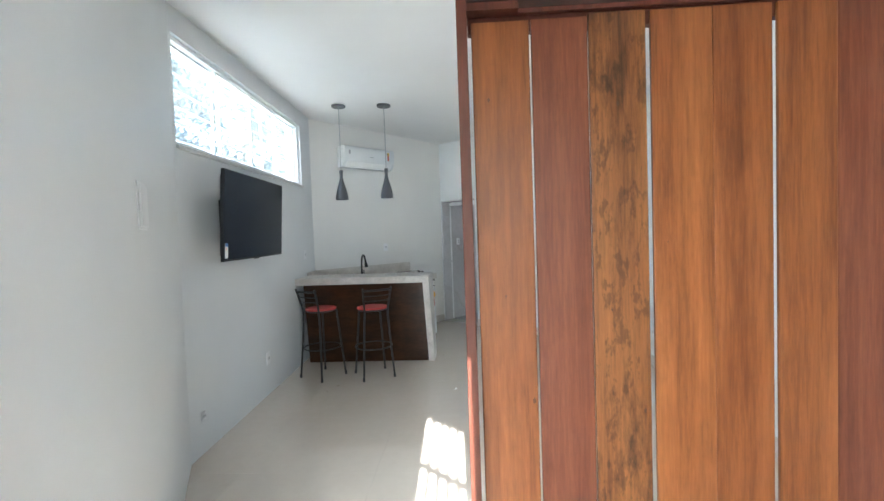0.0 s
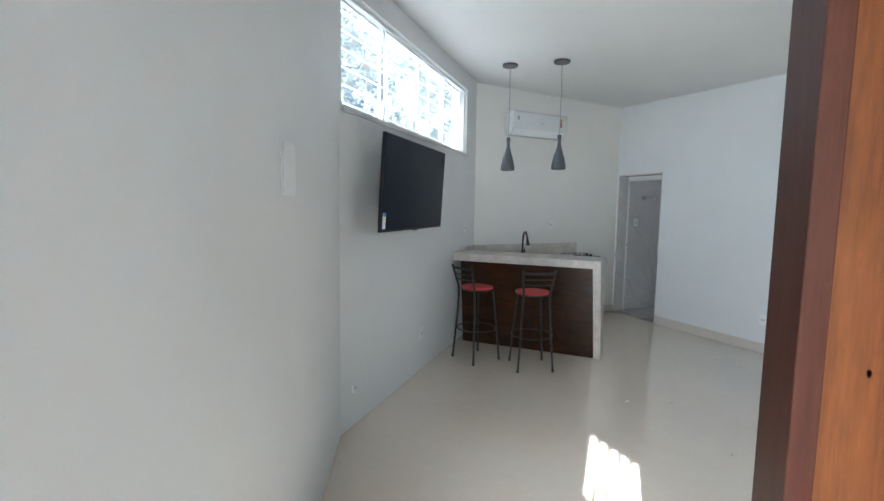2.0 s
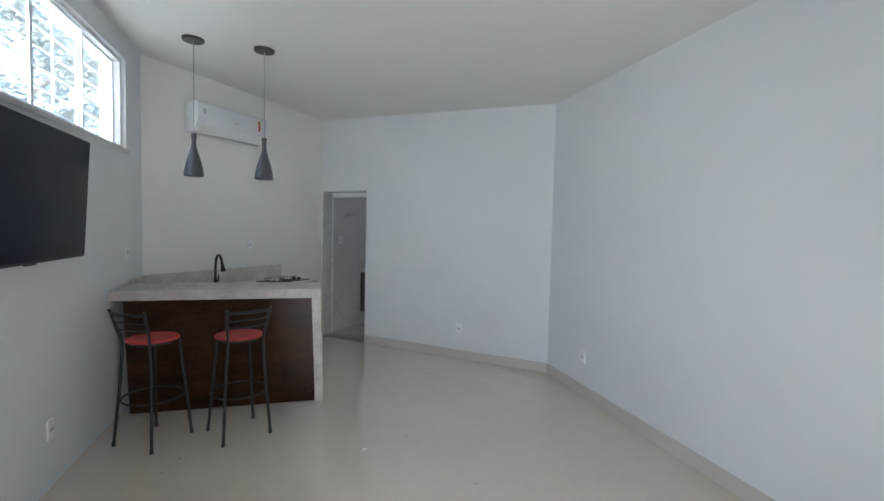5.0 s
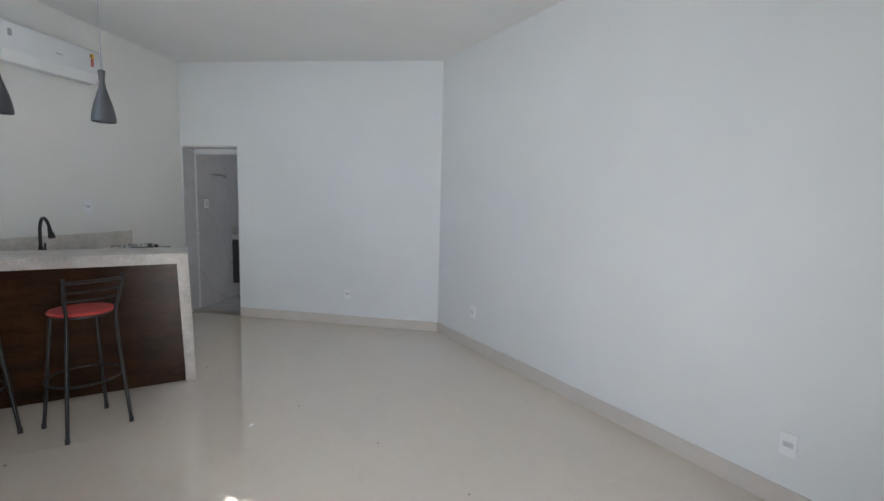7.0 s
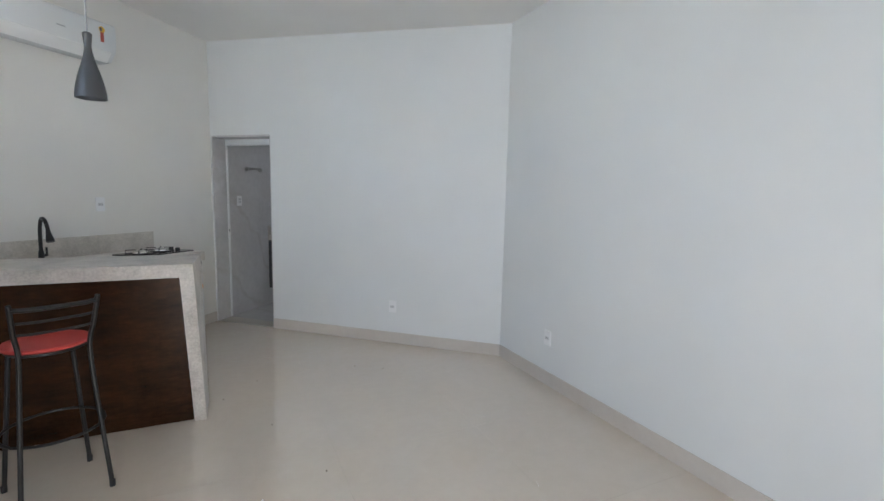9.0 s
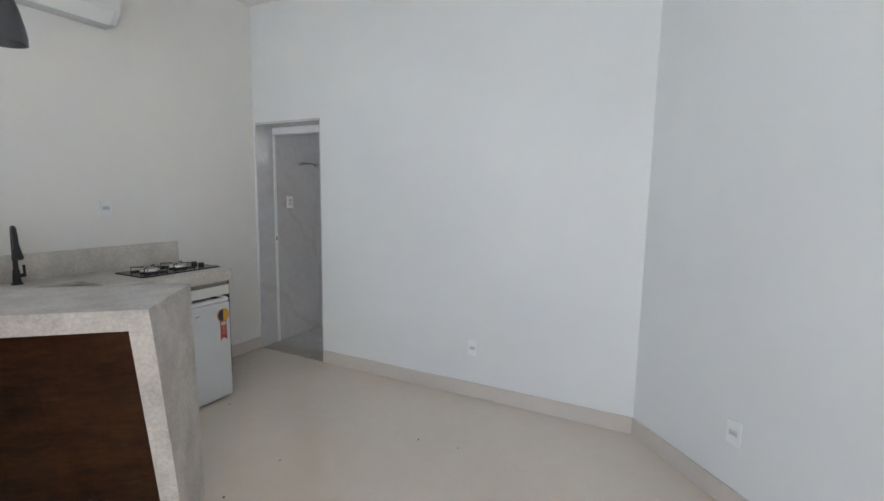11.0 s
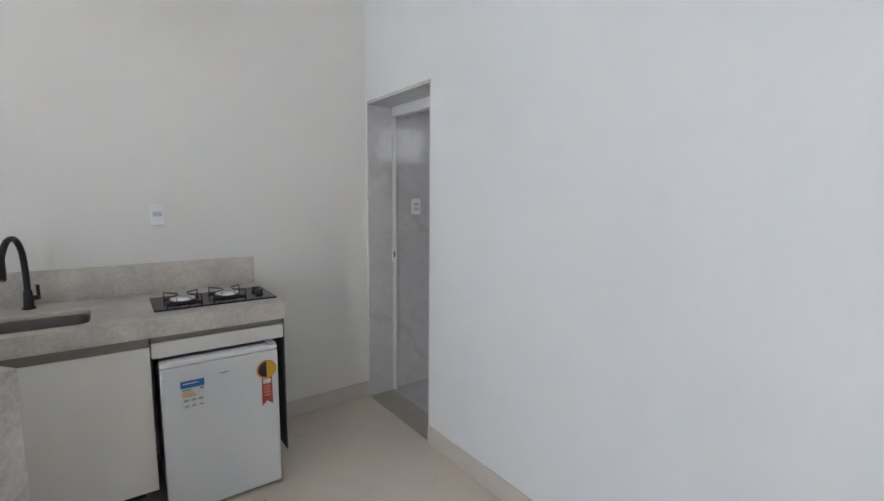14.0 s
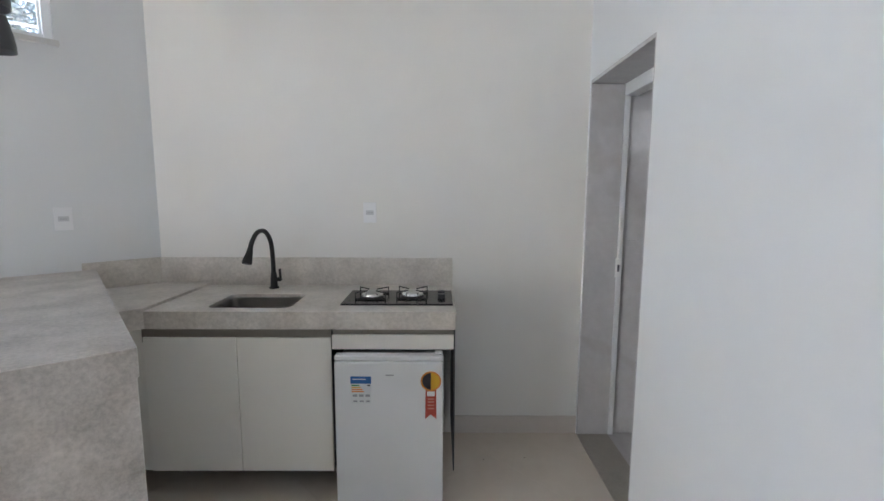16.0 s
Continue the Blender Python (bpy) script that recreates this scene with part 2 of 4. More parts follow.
def side_prism(bm, pts, x0, x1, m=I4):
    """pts: outline in (y, z), swept along x."""
    a = [bm.verts.new(m @ Vector((x0, y, z))) for y, z in pts]
    b = [bm.verts.new(m @ Vector((x1, y, z))) for y, z in pts]
    bm.faces.new(a[::-1])
    bm.faces.new(b)
    for i in range(len(pts)):
        j = (i + 1) % len(pts)
        bm.faces.new((a[i], a[j], b[j], b[i]))


def tube(bm, pts, r, sides=10, m=I4):
    """A round bar along points; r: one radius, or one for each point."""
    pts = [Vector(p) for p in pts]
    rs = r if isinstance(r, (list, tuple)) else [r] * len(pts)
    rings = []
    side = None
    for i, p in enumerate(pts):
        d = (pts[min(i + 1, len(pts) - 1)] - pts[max(i - 1, 0)]).normalized()
        if side is None:
            side = d.orthogonal().normalized()
        side = (side - d * side.dot(d)).normalized()
        up = d.cross(side)
        rings.append([bm.verts.new(m @ (p + (side * math.cos(a) + up * math.sin(a)) * rs[i]))
                      for a in (2 * math.pi * k / sides for k in range(sides))])
    for a, b in zip(rings, rings[1:]):
        for k in range(sides):
            bm.faces.new((a[k], a[(k + 1) % sides], b[(k + 1) % sides], b[k]))
    bm.faces.new(rings[0][::-1])
    bm.faces.new(rings[-1])


def lathe(bm, prof, sides=28, m=I4, cap=True):
    """prof: (radius, z) from bottom to top."""
    rings = [[bm.verts.new(m @ Vector((r * math.cos(2 * math.pi * k / sides), r * math.sin(2 * math.pi * k / sides), z)))
              for k in range(sides)] for r, z in prof]
    for a, b in zip(rings, rings[1:]):
        for k in range(sides):
            bm.faces.new((a[k], a[(k + 1) % sides], b[(k + 1) % sides], b[k]))
    if cap:
        bm.faces.new(rings[0][::-1])
        bm.faces.new(rings[-1])


def smooth_path(pts, steps=8):
    """Catmull-Rom through the points."""
    p = [Vector(q) for q in pts]
    p = [2 * p[0] - p[1]] + p + [2 * p[-1] - p[-2]]
    out = []
    for i in range(1, len(p) - 2):
        for k in range(steps):
            t = k / steps
            out.append(0.5 * ((2 * p[i]) + (p[i + 1] - p[i - 1]) * t + (2 * p[i - 1] - 5 * p[i] + 4 * p[i + 1] - p[i + 2]) * t * t
                              + (3 * p[i] - p[i - 1] - 3 * p[i + 1] + p[i + 2]) * t ** 3))
    return out + [p[-2]]


def finish(name, bm, mat, bevel=0.0, smooth=False):
    bmesh.ops.recalc_face_normals(bm, faces=bm.faces)
    if bevel:
        edges = [e for e in bm.edges if len(e.link_faces) == 2 and e.calc_face_angle(0) > 0.6]
        bmesh.ops.bevel(bm, geom=edges, offset=bevel, segments=2, profile=0.6, affect="EDGES", clamp_overlap=True)
    me = bpy.data.meshes.new(name)
    bm.to_mesh(me)
    bm.free()
    me.materials.append(mat)
    if smooth:
        for p in me.polygons:
            p.use_smooth = True
        me.set_sharp_from_angle(angle=radians(40))
    return me


def part(name, bm, mat, parent=None, label="", bevel=0.0, smooth=False, m=None):
    ob = new(name, finish(name, bm, mat, bevel, smooth))
    if parent is not None:
        ob.parent = parent
        ob.matrix_parent_inverse = I4
    if m is not None:
        ob.matrix_basis = m
    return tagged(ob, label)


def thing(name, label, category, m=I4, group="", kind=""):
    ob = new(name)
    ob.empty_display_size = 0.1
    ob.matrix_basis = m
    return tagged(ob, label, category, group, kind)


def boxes(*rows, m=I4):
    bm = bmesh.new()
    for r in rows:
        box(bm, *r, m=m)
    return bm


def structure(name, bm, mat, label, category, bevel=0.0):
    return tagged(part(name, bm, mat, None, "", bevel), label, category, "", "structure")


def ceil_z(x, y):
    return 3.155 - 0.04 * (x + 1.5)


# ---------------------------------------------------------------- shell
TOP = 3.45
bm = bmesh.new()
box(bm, -400, 400, -400, 400, -0.4, -0.05)
structure("ground", bm, EARTH, "unseen ground around the house, made pale to bounce light", "ground")
FLOOR_PLAN = [(2.75, 1.0), (2.75, 5.8), (2.4, 8.6), (1.6, 10.6), (-0.3, 8.9), (-1.75, 6.3), (-1.72, 3.0), (0.1, -0.5), (2.75, -3.0)]
bm = bmesh.new()
prism(bm, FLOOR_PLAN, -0.12, -0.0015)
floor = structure("floor", bm, GROUT, "glossy cream porcelain floor tiles with tight joints", "floor")


def clipped(poly, outline):
    """The part of a convex polygon that lies inside a convex outline, both anticlockwise."""
    for (ax, ay), (bx, by) in zip(outline, outline[1:] + outline[:1]):
        def inside(p):
            return (bx - ax) * (p[1] - ay) - (by - ay) * (p[0] - ax)
        out = []
        for p, q in zip(poly, poly[1:] + poly[:1]):
            dp, dq = inside(p), inside(q)
            if dp >= 0:
                out.append(p)
            if dp * dq < 0:
                k = dp / (dp - dq)
                out.append((p[0] + k * (q[0] - p[0]), p[1] + k * (q[1] - p[1])))
        poly = out
        if len(poly) < 3:
            return []
    return poly


ROOM = [(-1.75, 6.3), (-1.75, 3.0), (-0.9, 1.2), (2.7, 1.2), (2.7, 5.75), (0.1, 8.15)]
bm = bmesh.new()
prism(bm, ROOM, ceil_z, lambda x, y: ceil_z(x, y) + 0.1)
structure("ceiling", bm, CEIL, "plain white plaster ceiling", "ceiling")

# window wall, with its long high opening
WX0, WX1, WZ0, WZ1 = 0.03, 2.73, 2.21, 2.97
LEN_L = 3.13
bm = boxes((0, LEN_L, 0, 0.16, 0, WZ0), (0, LEN_L, 0, 0.16, WZ1, TOP), (-0.09, WX0, 0, 0.16, WZ0, WZ1), (WX1, LEN_L, 0, 0.16, WZ0, WZ1), m=LEFT)
structure("wall_window", bm, WALL, "white painted wall below a high window", "wall")
bm = boxes((0.0, 3.62, -0.15, 0, 0, TOP), m=NEAR)
structure("wall_entry_side", bm, WALL, "plain white painted wall beside the entrance", "wall")
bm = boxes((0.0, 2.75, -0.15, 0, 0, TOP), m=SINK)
structure("wall_sink", bm, WALL_WARM_LIT, "white painted wall behind the sink", "wall")
DX0, DX1, DH, JW = 0.02, 0.785, 2.1, 0.19
bm = bmesh.new()
prism(bm, [(0, 0), (DX0, 0), (DX0, DH), (DX1, DH), (DX1, 0), (3.31, 0), (3.31, TOP), (0, TOP)], 0, JW, BATH @ Matrix(((1, 0, 0, 0), (0, 0, 1, 0), (0, 1, 0, 0), (0, 0, 0, 1))))
structure("wall_bathroom", bm, WALL, "white painted wall with a bathroom doorway", "wall")
RB = (C + 3.305 * E2)
bm = boxes((RB.x, RB.x + 0.15, 1.2, RB.y + 0.15, 0, TOP))
structure("wall_right", bm, WALL, "plain white painted wall", "wall")
bm = boxes((1.62, RB.x, 1.26, 1.40, 0, TOP), (0.462, 1.62, 1.26, 1.40, 2.18, TOP), (-0.75, 0.462, 1.26, 1.40, 2.45, TOP))
structure("wall_entrance", bm, WALL, "white wall over the entrance door", "wall")

# skirting, 11 cm of porcelain
SK = 0.11
bm = boxes((0.0, 0.76, 0, 0.009, 0, SK), m=SINK)
structure("baseboard_sink", bm, SKIRT, "low cream porcelain skirting", "baseboard", 0.002)
bm = boxes((DX1, 3.30, -0.009, 0, 0, SK), m=BATH)
structure("baseboard_bathroom", bm, SKIRT, "low cream porcelain skirting", "baseboard", 0.002)
bm = boxes((RB.x - 0.009, RB.x, 1.40, RB.y, 0, SK))
structure("baseboard_right", bm, SKIRT, "low cream porcelain skirting", "baseboard", 0.002)

# unseen porch added behind the camera to shape sunlight: barred gate, side wall, roof
bm = boxes((-0.3, -0.04, -0.14, 0, 0, TOP), (-0.04, 1.25, -0.14, 0, 2.24, TOP), (1.25, 3.4, -0.14, 0, 0, TOP), m=GATE)
structure("wall_porch", bm, OUTWALL, "unseen plain porch wall added around the gateway", "wall")
bm = boxes((2.45, 2.6, -2.4, 1.26, 0, TOP))
structure("wall_porch_side", bm, OUTWALL, "unseen plain side wall added to close the porch", "wall")
bm = bmesh.new()
prism(bm, [(2.6, 1.26), (-0.9, 1.26), (-0.9, 0.85), (0.12, -0.14), (2.6, -2.42)], 3.0, 3.1)
structure("ceiling_porch", bm, CEIL, "unseen plain white ceiling added over the porch", "ceiling")
# Unseen wall added to shade the right part of the gateway.
bm = boxes((1.935, 4.2, -1.55, -1.45, 0, 4.2), m=GATE)
structure("sun_block_wall", bm, OUTWALL, "unseen plain wall added to keep sun off the door", "wall")
gate = thing("metal_gate", "white barred metal gate in the porch opening", "gate", GATE)
part("gate_frame", boxes((-0.04, -0.02, -0.09, -0.05, 0.0, 2.24), (1.21, 1.25, -0.09, -0.05, 0, 2.24), (-0.02, 1.21, -0.09, -0.05, 2.17, 2.24),
                         (-0.02, 1.21, -0.09, -0.05, 1.755, 1.78), (-0.02, 1.21, -0.09, -0.05, 0.06, 0.1)), WHITE_ALU, gate, bevel=0.003)
for i in range(13):
    part("bar", boxes((0.048 + i * 0.09, 0.071 + i * 0.09, -0.08, -0.06, 0.1, 2.17)), WHITE_ALU, gate)

# ---------------------------------------------------------------- bathroom seen through the doorway
bm = boxes((-0.14, 0.0, JW, 2.0, 0, 2.6), m=BATH)
structure("wall_bath_side", bm, WALL, "bathroom side wall", "wall")
bm = boxes((-0.14, 1.8, 2.0, 2.12, 0, 2.6), m=BATH)
structure("wall_bath_back", bm, MARBLE, "marble tiled bathroom back wall", "wall")
bm = boxes((1.6, 1.75, JW, 2.0, 0, 2.6), m=BATH)
structure("wall_bath_end", bm, MARBLE, "marble tiled bathroom end wall", "wall")
bm = boxes((-0.14, 1.75, JW, 2.12, 2.6, 2.7), m=BATH)
structure("ceiling_bath", bm, CEIL, "plain white bathroom ceiling", "ceiling")
lining = thing("door_lining", "grey veined marble tiles lining the doorway", "door lining", BATH, kind="structure")
for z0, z1 in ((0.004, 1.1985), (1.2, 2.078)):
    part("tile", boxes((DX0, DX0 + 0.010, 0.001, JW, z0, z1)), MARBLE, lining, bevel=0.001)
part("tile", boxes((DX0, DX1 - 0.01, 0.001, JW, 2.08, 2.099)), MARBLE, lining, bevel=0.001)
for z0, z1 in ((0.004, 1.1985), (1.2, 2.078)):
    part("tile", boxes((DX1 - 0.010, DX1, 0.001, JW, z0, z1)), MARBLE, lining, bevel=0.001)
walltile = thing("bath_wall_tiles", "large glossy grey veined marble wall tiles", "wall tiles", BATH, kind="structure")
for y0 in (0.192, 0.792, 1.392):
    for z0 in (0.002, 1.202, 2.402):
        part("tile", boxes((0.0, 0.011, y0, min(y0 + 0.5985, 1.998), z0, min(z0 + 1.1985, 2.598))), MARBLE, walltile, bevel=0.001)
bm = boxes((DX0 - 0.0, DX1, 0.0, JW, 0.0, 0.006), m=BATH)
structure("threshold", bm, THRESH, "taupe stone threshold in the bathroom doorway", "threshold", 0.001)
bm = boxes((0.012, 1.6, JW, 2.0, 0.0, 0.005), m=BATH)
structure("floor_bath", bm, MARBLE, "grey bathroom floor tiles", "floor")

slide = thing("door_1", "white aluminium sliding door frame, door slid open", "sliding door", BATH, kind="structure")
part("track_cover", boxes((0.012, 1.58, JW + 0.002, JW + 0.075, 2.015, 2.09)), WHITE_ALU, slide, "white track cover", bevel=0.004)
strip = part("jamb_strip", boxes((0.012, 0.036, JW + 0.002, JW + 0.03, 0.006, 2.015)), WHITE_ALU, slide, bevel=0.002)
keeper = part("lock_keeper", boxes((0.037, 0.042, JW - 0.01, JW + 0.028, 0.985, 1.095)), WHITE, slide, "white lock keeper", bevel=0.002)
part("slot", boxes((0.0415, 0.0435, JW + 0.002, JW + 0.014, 1.02, 1.06)), INK, keeper, "dark latch slot")
leaf = part("door_panel", boxes((0.80, 1.55, JW + 0.02, JW + 0.05, 0.012, 2.02)), WHITE_ALU, slide, bevel=0.003)


def plate(name, label, m, w=0.075, h=0.118, mods=1, cat="wall socket", t=0.011):
    """Wall plate in local x (width), z (height), standing out along -y; the origin is its middle on the wall."""
    ob = thing(name, label, cat, m)
    part("cover", boxes((-w / 2, w / 2, -t, 0, -h / 2, h / 2)), PLATE, ob, bevel=0.003)
    for k in range(mods):
        dz = (k - (mods - 1) / 2) * 0.034
        mod = part("module", boxes((-0.022, 0.022, -t - 0.0025, -t + 0.001, dz - 0.013, dz + 0.013)), MODULE, ob, bevel=0.001)
        bm = bmesh.new()
        for dx in (-0.011, 0.0, 0.011):
            tube(bm, [(dx, -t - 0.0032, dz - 0.001), (dx, -t - 0.002, dz - 0.001)], 0.0022, 8)
        part("pin_holes", bm, INK, mod)
    return ob


flip = Matrix.Rotation(math.pi, 4, "Z")
plate("wall_switch", "white light switch plate on marble tiles", BATH @ pose(0.0115, 0.40, 1.385, 0, 0, 90), mods=2, cat="light switch")
plate("wall_socket", "white socket plate on the wall over the cooktop", SINK @ pose(1.25, 0, 1.356) @ flip)
plate("wall_socket", "white socket plate low on the bathroom wall", BATH @ pose(2.205, 0, 0.375))
plate("wall_socket", "white socket plate low on the plain wall", axes_at(Vector((RB.x, 5.09, 0.385)), Vector((0, -1, 0)), Vector((1, 0, 0))))
plate("wall_socket", "white socket plate low on the plain wall", axes_at(Vector((RB.x, 2.36, 0.335)), Vector((0, -1, 0)), Vector((1, 0, 0))))
plate("wall_socket", "white socket plate on the wall above the bar", LEFT @ pose(2.70, 0, 1.33))
plate("wall_socket", "white socket plate low under the television", LEFT @ pose(1.38, 0, 0.36))
plate("wall_socket", "small white cable outlet low on the wall", LEFT @ pose(0.17, 0, 0.275), w=0.06, h=0.06)
box_m = NEAR @ pose(1.29, 0, 1.70) @ flip
db = thing("breaker_box", "white flush breaker box with a plain lid", "breaker box", box_m)
part("frame", boxes((-0.085, 0.085, -0.008, 0, -0.10, 0.10)), WHITE_ALU, db, bevel=0.004)
part("lid", boxes((-0.072, 0.072, -0.016, -0.008, -0.088, 0.088)), WHITE_ALU, db, bevel=0.006)

bm = bmesh.new()
prism(bm, [(-0.19, -0.32), (0.0, -0.32), (0.004, -0.10), (-0.002, 0.0), (-0.03, 0.006), (-0.19, -0.012)], 0.0, 0.0018,
      NEAR @ pose(2.705, 0, 1.335) @ flip @ Matrix(((1, 0, 0, 0), (0, 0, -1, 0), (0, 1, 0, 0), (0, 0, 0, 1))))
patch = tagged(part("wall_patch", bm, PATCH_GREY), "smooth greyish patch on the white wall", "wall patch", "", "structure")

rail = thing("towel_shelf", "slim metal towel shelf on the tiled wall", "towel rail", BATH @ pose(0.011, 0.50, 1.78))
part("bracket", boxes((0, 0.05, 0.02, 0.035, -0.03, 0.01)), STEEL, rail, bevel=0.002)
part("bracket", boxes((0, 0.05, 0.26, 0.275, -0.03, 0.01)), STEEL, rail, bevel=0.002)
bm = bmesh.new()
for dx in (0.02, 0.045):
    tube(bm, [(dx, 0, 0), (dx, 0.30, 0)], 0.006, 8)
part("rod", bm, STEEL, rail, smooth=True)
van = thing("vanity_cabinet", "white wall-hung vanity with one side coloured as shade", "vanity", BATH @ pose(0.012, 0.92, 0))
# The side gap's shadow is put into this panel's colour.
part("side_panel", boxes((0.0, 0.40, 0.0, 0.018, 0.22, 0.86)), SHADOW, van, "side panel coloured dark for the shaded gap", bevel=0.002)
part("body", boxes((0.0, 0.385, 0.02, 0.70, 0.22, 0.86)), CABINET, van, bevel=0.002)
part("door", boxes((0.39, 0.405, 0.02, 0.36, 0.23, 0.85)), WHITE, van, bevel=0.003)
part("door", boxes((0.39, 0.405, 0.365, 0.70, 0.23, 0.85)), WHITE, van, bevel=0.003)
part("top", boxes((0.0, 0.43, -0.01, 0.71, 0.862, 0.93)), QUARTZ, van, bevel=0.003)
part("splash", boxes((0.0, 0.02, -0.01, 0.71, 0.932, 1.05)), QUARTZ, van, bevel=0.002)

# ---------------------------------------------------------------- window
win = thing("window_1", "long white sliding window with security bars outside", "window", LEFT, kind="structure")
part("window_sill", boxes((WX0 - 0.0, WX1 + 0.02, -0.022, 0.155, WZ0 - 0.026, WZ0)), SILLSTONE, win, "pale stone sill", bevel=0.003)
fr = part("window_frame", boxes((WX0, WX0 + 0.03, 0.03, 0.11, WZ0, WZ1), (WX1 - 0.035, WX1, 0.03, 0.11, WZ0, WZ1),
                                (WX0 + 0.03, WX1 - 0.035, 0.03, 0.11, WZ0, WZ0 + 0.03), (WX0 + 0.03, WX1 - 0.035, 0.03, 0.11, WZ1 - 0.03, WZ1)),
          WHITE_ALU, win, bevel=0.003)
gw = (WX1 - WX0 - 0.065) / 4
for i in range(4):
    a = WX0 + 0.03 + i * gw
    yo = 0.045 if i in (1, 2) else 0.078
    sash = part("sash", boxes((a, a + 0.012, yo, yo + 0.02, WZ0 + 0.03, WZ1 - 0.03), (a + gw - 0.012, a + gw, yo, yo + 0.02, WZ0 + 0.03, WZ1 - 0.03),
                              (a + 0.012, a + gw - 0.012, yo, yo + 0.02, WZ0 + 0.03, WZ0 + 0.042), (a + 0.012, a + gw - 0.012, yo, yo + 0.02, WZ1 - 0.042, WZ1 - 0.03)),
                WHITE_ALU, win, bevel=0.002)
    pane = part("pane", boxes((a + 0.012, a + gw - 0.012, yo + 0.008, yo + 0.012, WZ0 + 0.042, WZ1 - 0.042)), GLASS, sash)
    pane.visible_shadow = False
for k in range(6):
    z = WZ0 + 0.085 + k * 0.122
    part("security_bar", boxes((WX0, WX1, 0.127, 0.143, z - 0.0055, z + 0.0055)), WHITE_ALU, win, bevel=0.002)
for x in (0.95, 1.86):
    part("security_post", boxes((x - 0.010, x + 0.010, 0.146, 0.156, WZ0, WZ1)), WHITE_ALU, win, bevel=0.002)


# ---------------------------------------------------------------- entrance door
wd = thing("wooden_door", "tall plank door of varnished reddish wood", "door")
YD0, YD1, ZD = 1.268, 1.284, 2.115
part("stile", boxes((0.444, 0.469, 1.144, 1.266, 0.012, ZD)), REDWOOD, wd, "reddish end stile", bevel=0.002)
part("stile_cleat", boxes((0.4695, 0.60, 1.2225, 1.266, 2.095, ZD)), REDWOOD, wd, bevel=0.002)
part("stile_cleat", boxes((0.4695, 0.60, 1.2225, 1.266, 0.02, 0.08)), REDWOOD, wd, bevel=0.002)
EDGES = [(0.481, 0.6295), (0.635, 0.7785), (0.780, 0.923), (0.936, 1.0885), (1.090, 1.236), (1.2470, 1.391), (1.3925, 1.54), (1.5415, 1.6)]
for i, (a, b) in enumerate(EDGES):
    dy = (0.0, 0.002, -0.001, 0.001, 0.003, 0.0, 0.002, 0.0)[i]
    part("plank", boxes((-(b - a) / 2, (b - a) / 2, 0, YD1 - YD0 - 0.004, 0.012, ZD - (0.03, 0.028, 0.022, 0.022, 0.02, 0.02, 0.02, 0.02)[i])),
         (DOORWOOD, DOORWOOD_RED, DOORWOOD_AGED, DOORWOOD, DOORWOOD, DOORWOOD, DOORWOOD_RED, DOORWOOD)[i], wd, bevel=0.003, m=pose((a + b) / 2, YD0 + dy, 0))
KNOT = paint("knot", (0.045, 0.018, 0.009), 0.5, 60, 0.3, 0.2)
planks = [o for o in wd.children if o.name.startswith("plank")]
for i, x, z, k in ((0, 0.619, 1.09, 1.1), (0, 0.521, 1.885, 0.8), (0, 0.552, 1.37, 0.7), (2, 0.826, 1.33, 0.7), (2, 0.906, 1.06, 1.0), (2, 0.85, 1.86, 0.9), (3, 0.972, 1.50, 0.6)):
    bm = bmesh.new()
    lathe(bm, [(0.0050 * k, -0.0006), (0.0046 * k, 0.0)], 14, Matrix.Rotation(math.pi / 2, 4, "X"))
    c = planks[i].matrix_basis.translation
    part("knot", bm, KNOT, planks[i], "small dark knot", m=Matrix.Translation((x - c.x, 0.0, z)) @ Matrix.Diagonal((0.8, 1, 1.6, 1)))
part("top_rail", boxes((0.472, 1.6, YD1 + 0.002, YD1 + 0.03, ZD - 0.05, ZD)), REDWOOD, wd, bevel=0.003)
part("bottom_rail", boxes((0.472, 1.6, YD1 + 0.002, YD1 + 0.03, 0.05, 0.20)), REDWOOD, wd, bevel=0.003)
part("head_cap", boxes((0.472, 1.6, YD0 - 0.002, YD1, ZD - 0.012, ZD)), REDWOOD, wd, bevel=0.002)
bm = boxes((1.601, 1.62, 1.24, 1.42, 0.0, 2.179), (0.462, 1.601, 1.24, 1.42, 2.145, 2.179))
structure("door_frame", bm, REDWOOD, "reddish wooden frame of the entrance door", "door frame", 0.002)

# ---------------------------------------------------------------- television
TVM = axes_at(Vector((-1.326, 3.815, 1.74)), Vector((-0.072, 0.9974, 0)), Vector((-0.9974, -0.072, 0))) @ pose(0, 0, 0, 3.2)
tv = thing("television", "large flat black television on the wall", "television", TVM)
part("back_shell", boxes((-0.555, 0.57, 0.014, 0.045, -0.31, 0.29)), BLACK_PLASTIC, tv, bevel=0.01)
part("bezel", boxes((-0.609, 0.609, -0.012, 0.013, -0.349, 0.322)), BLACK_PLASTIC, tv, bevel=0.003)
part("screen", boxes((-0.603, 0.603, -0.0145, -0.010, -0.334, 0.314)), BLACK_GLOSS, tv, "dark glossy screen")
part("logo_bar", boxes((-0.05, 0.05, -0.014, -0.004, -0.356, -0.349)), BLACK_PLASTIC, tv, bevel=0.001)
lab = part("energy_label", boxes((-0.600, -0.555, -0.0165, -0.0145, -0.325, -0.215)), PAPER, tv, "white and blue energy label")
part("blue_band", boxes((-0.600, -0.555, -0.0175, -0.0166, -0.24, -0.215)), BLUE, lab)
part("orange_bar", boxes((-0.595, -0.575, -0.0175, -0.0166, -0.262, -0.252)), ORANGE, lab)
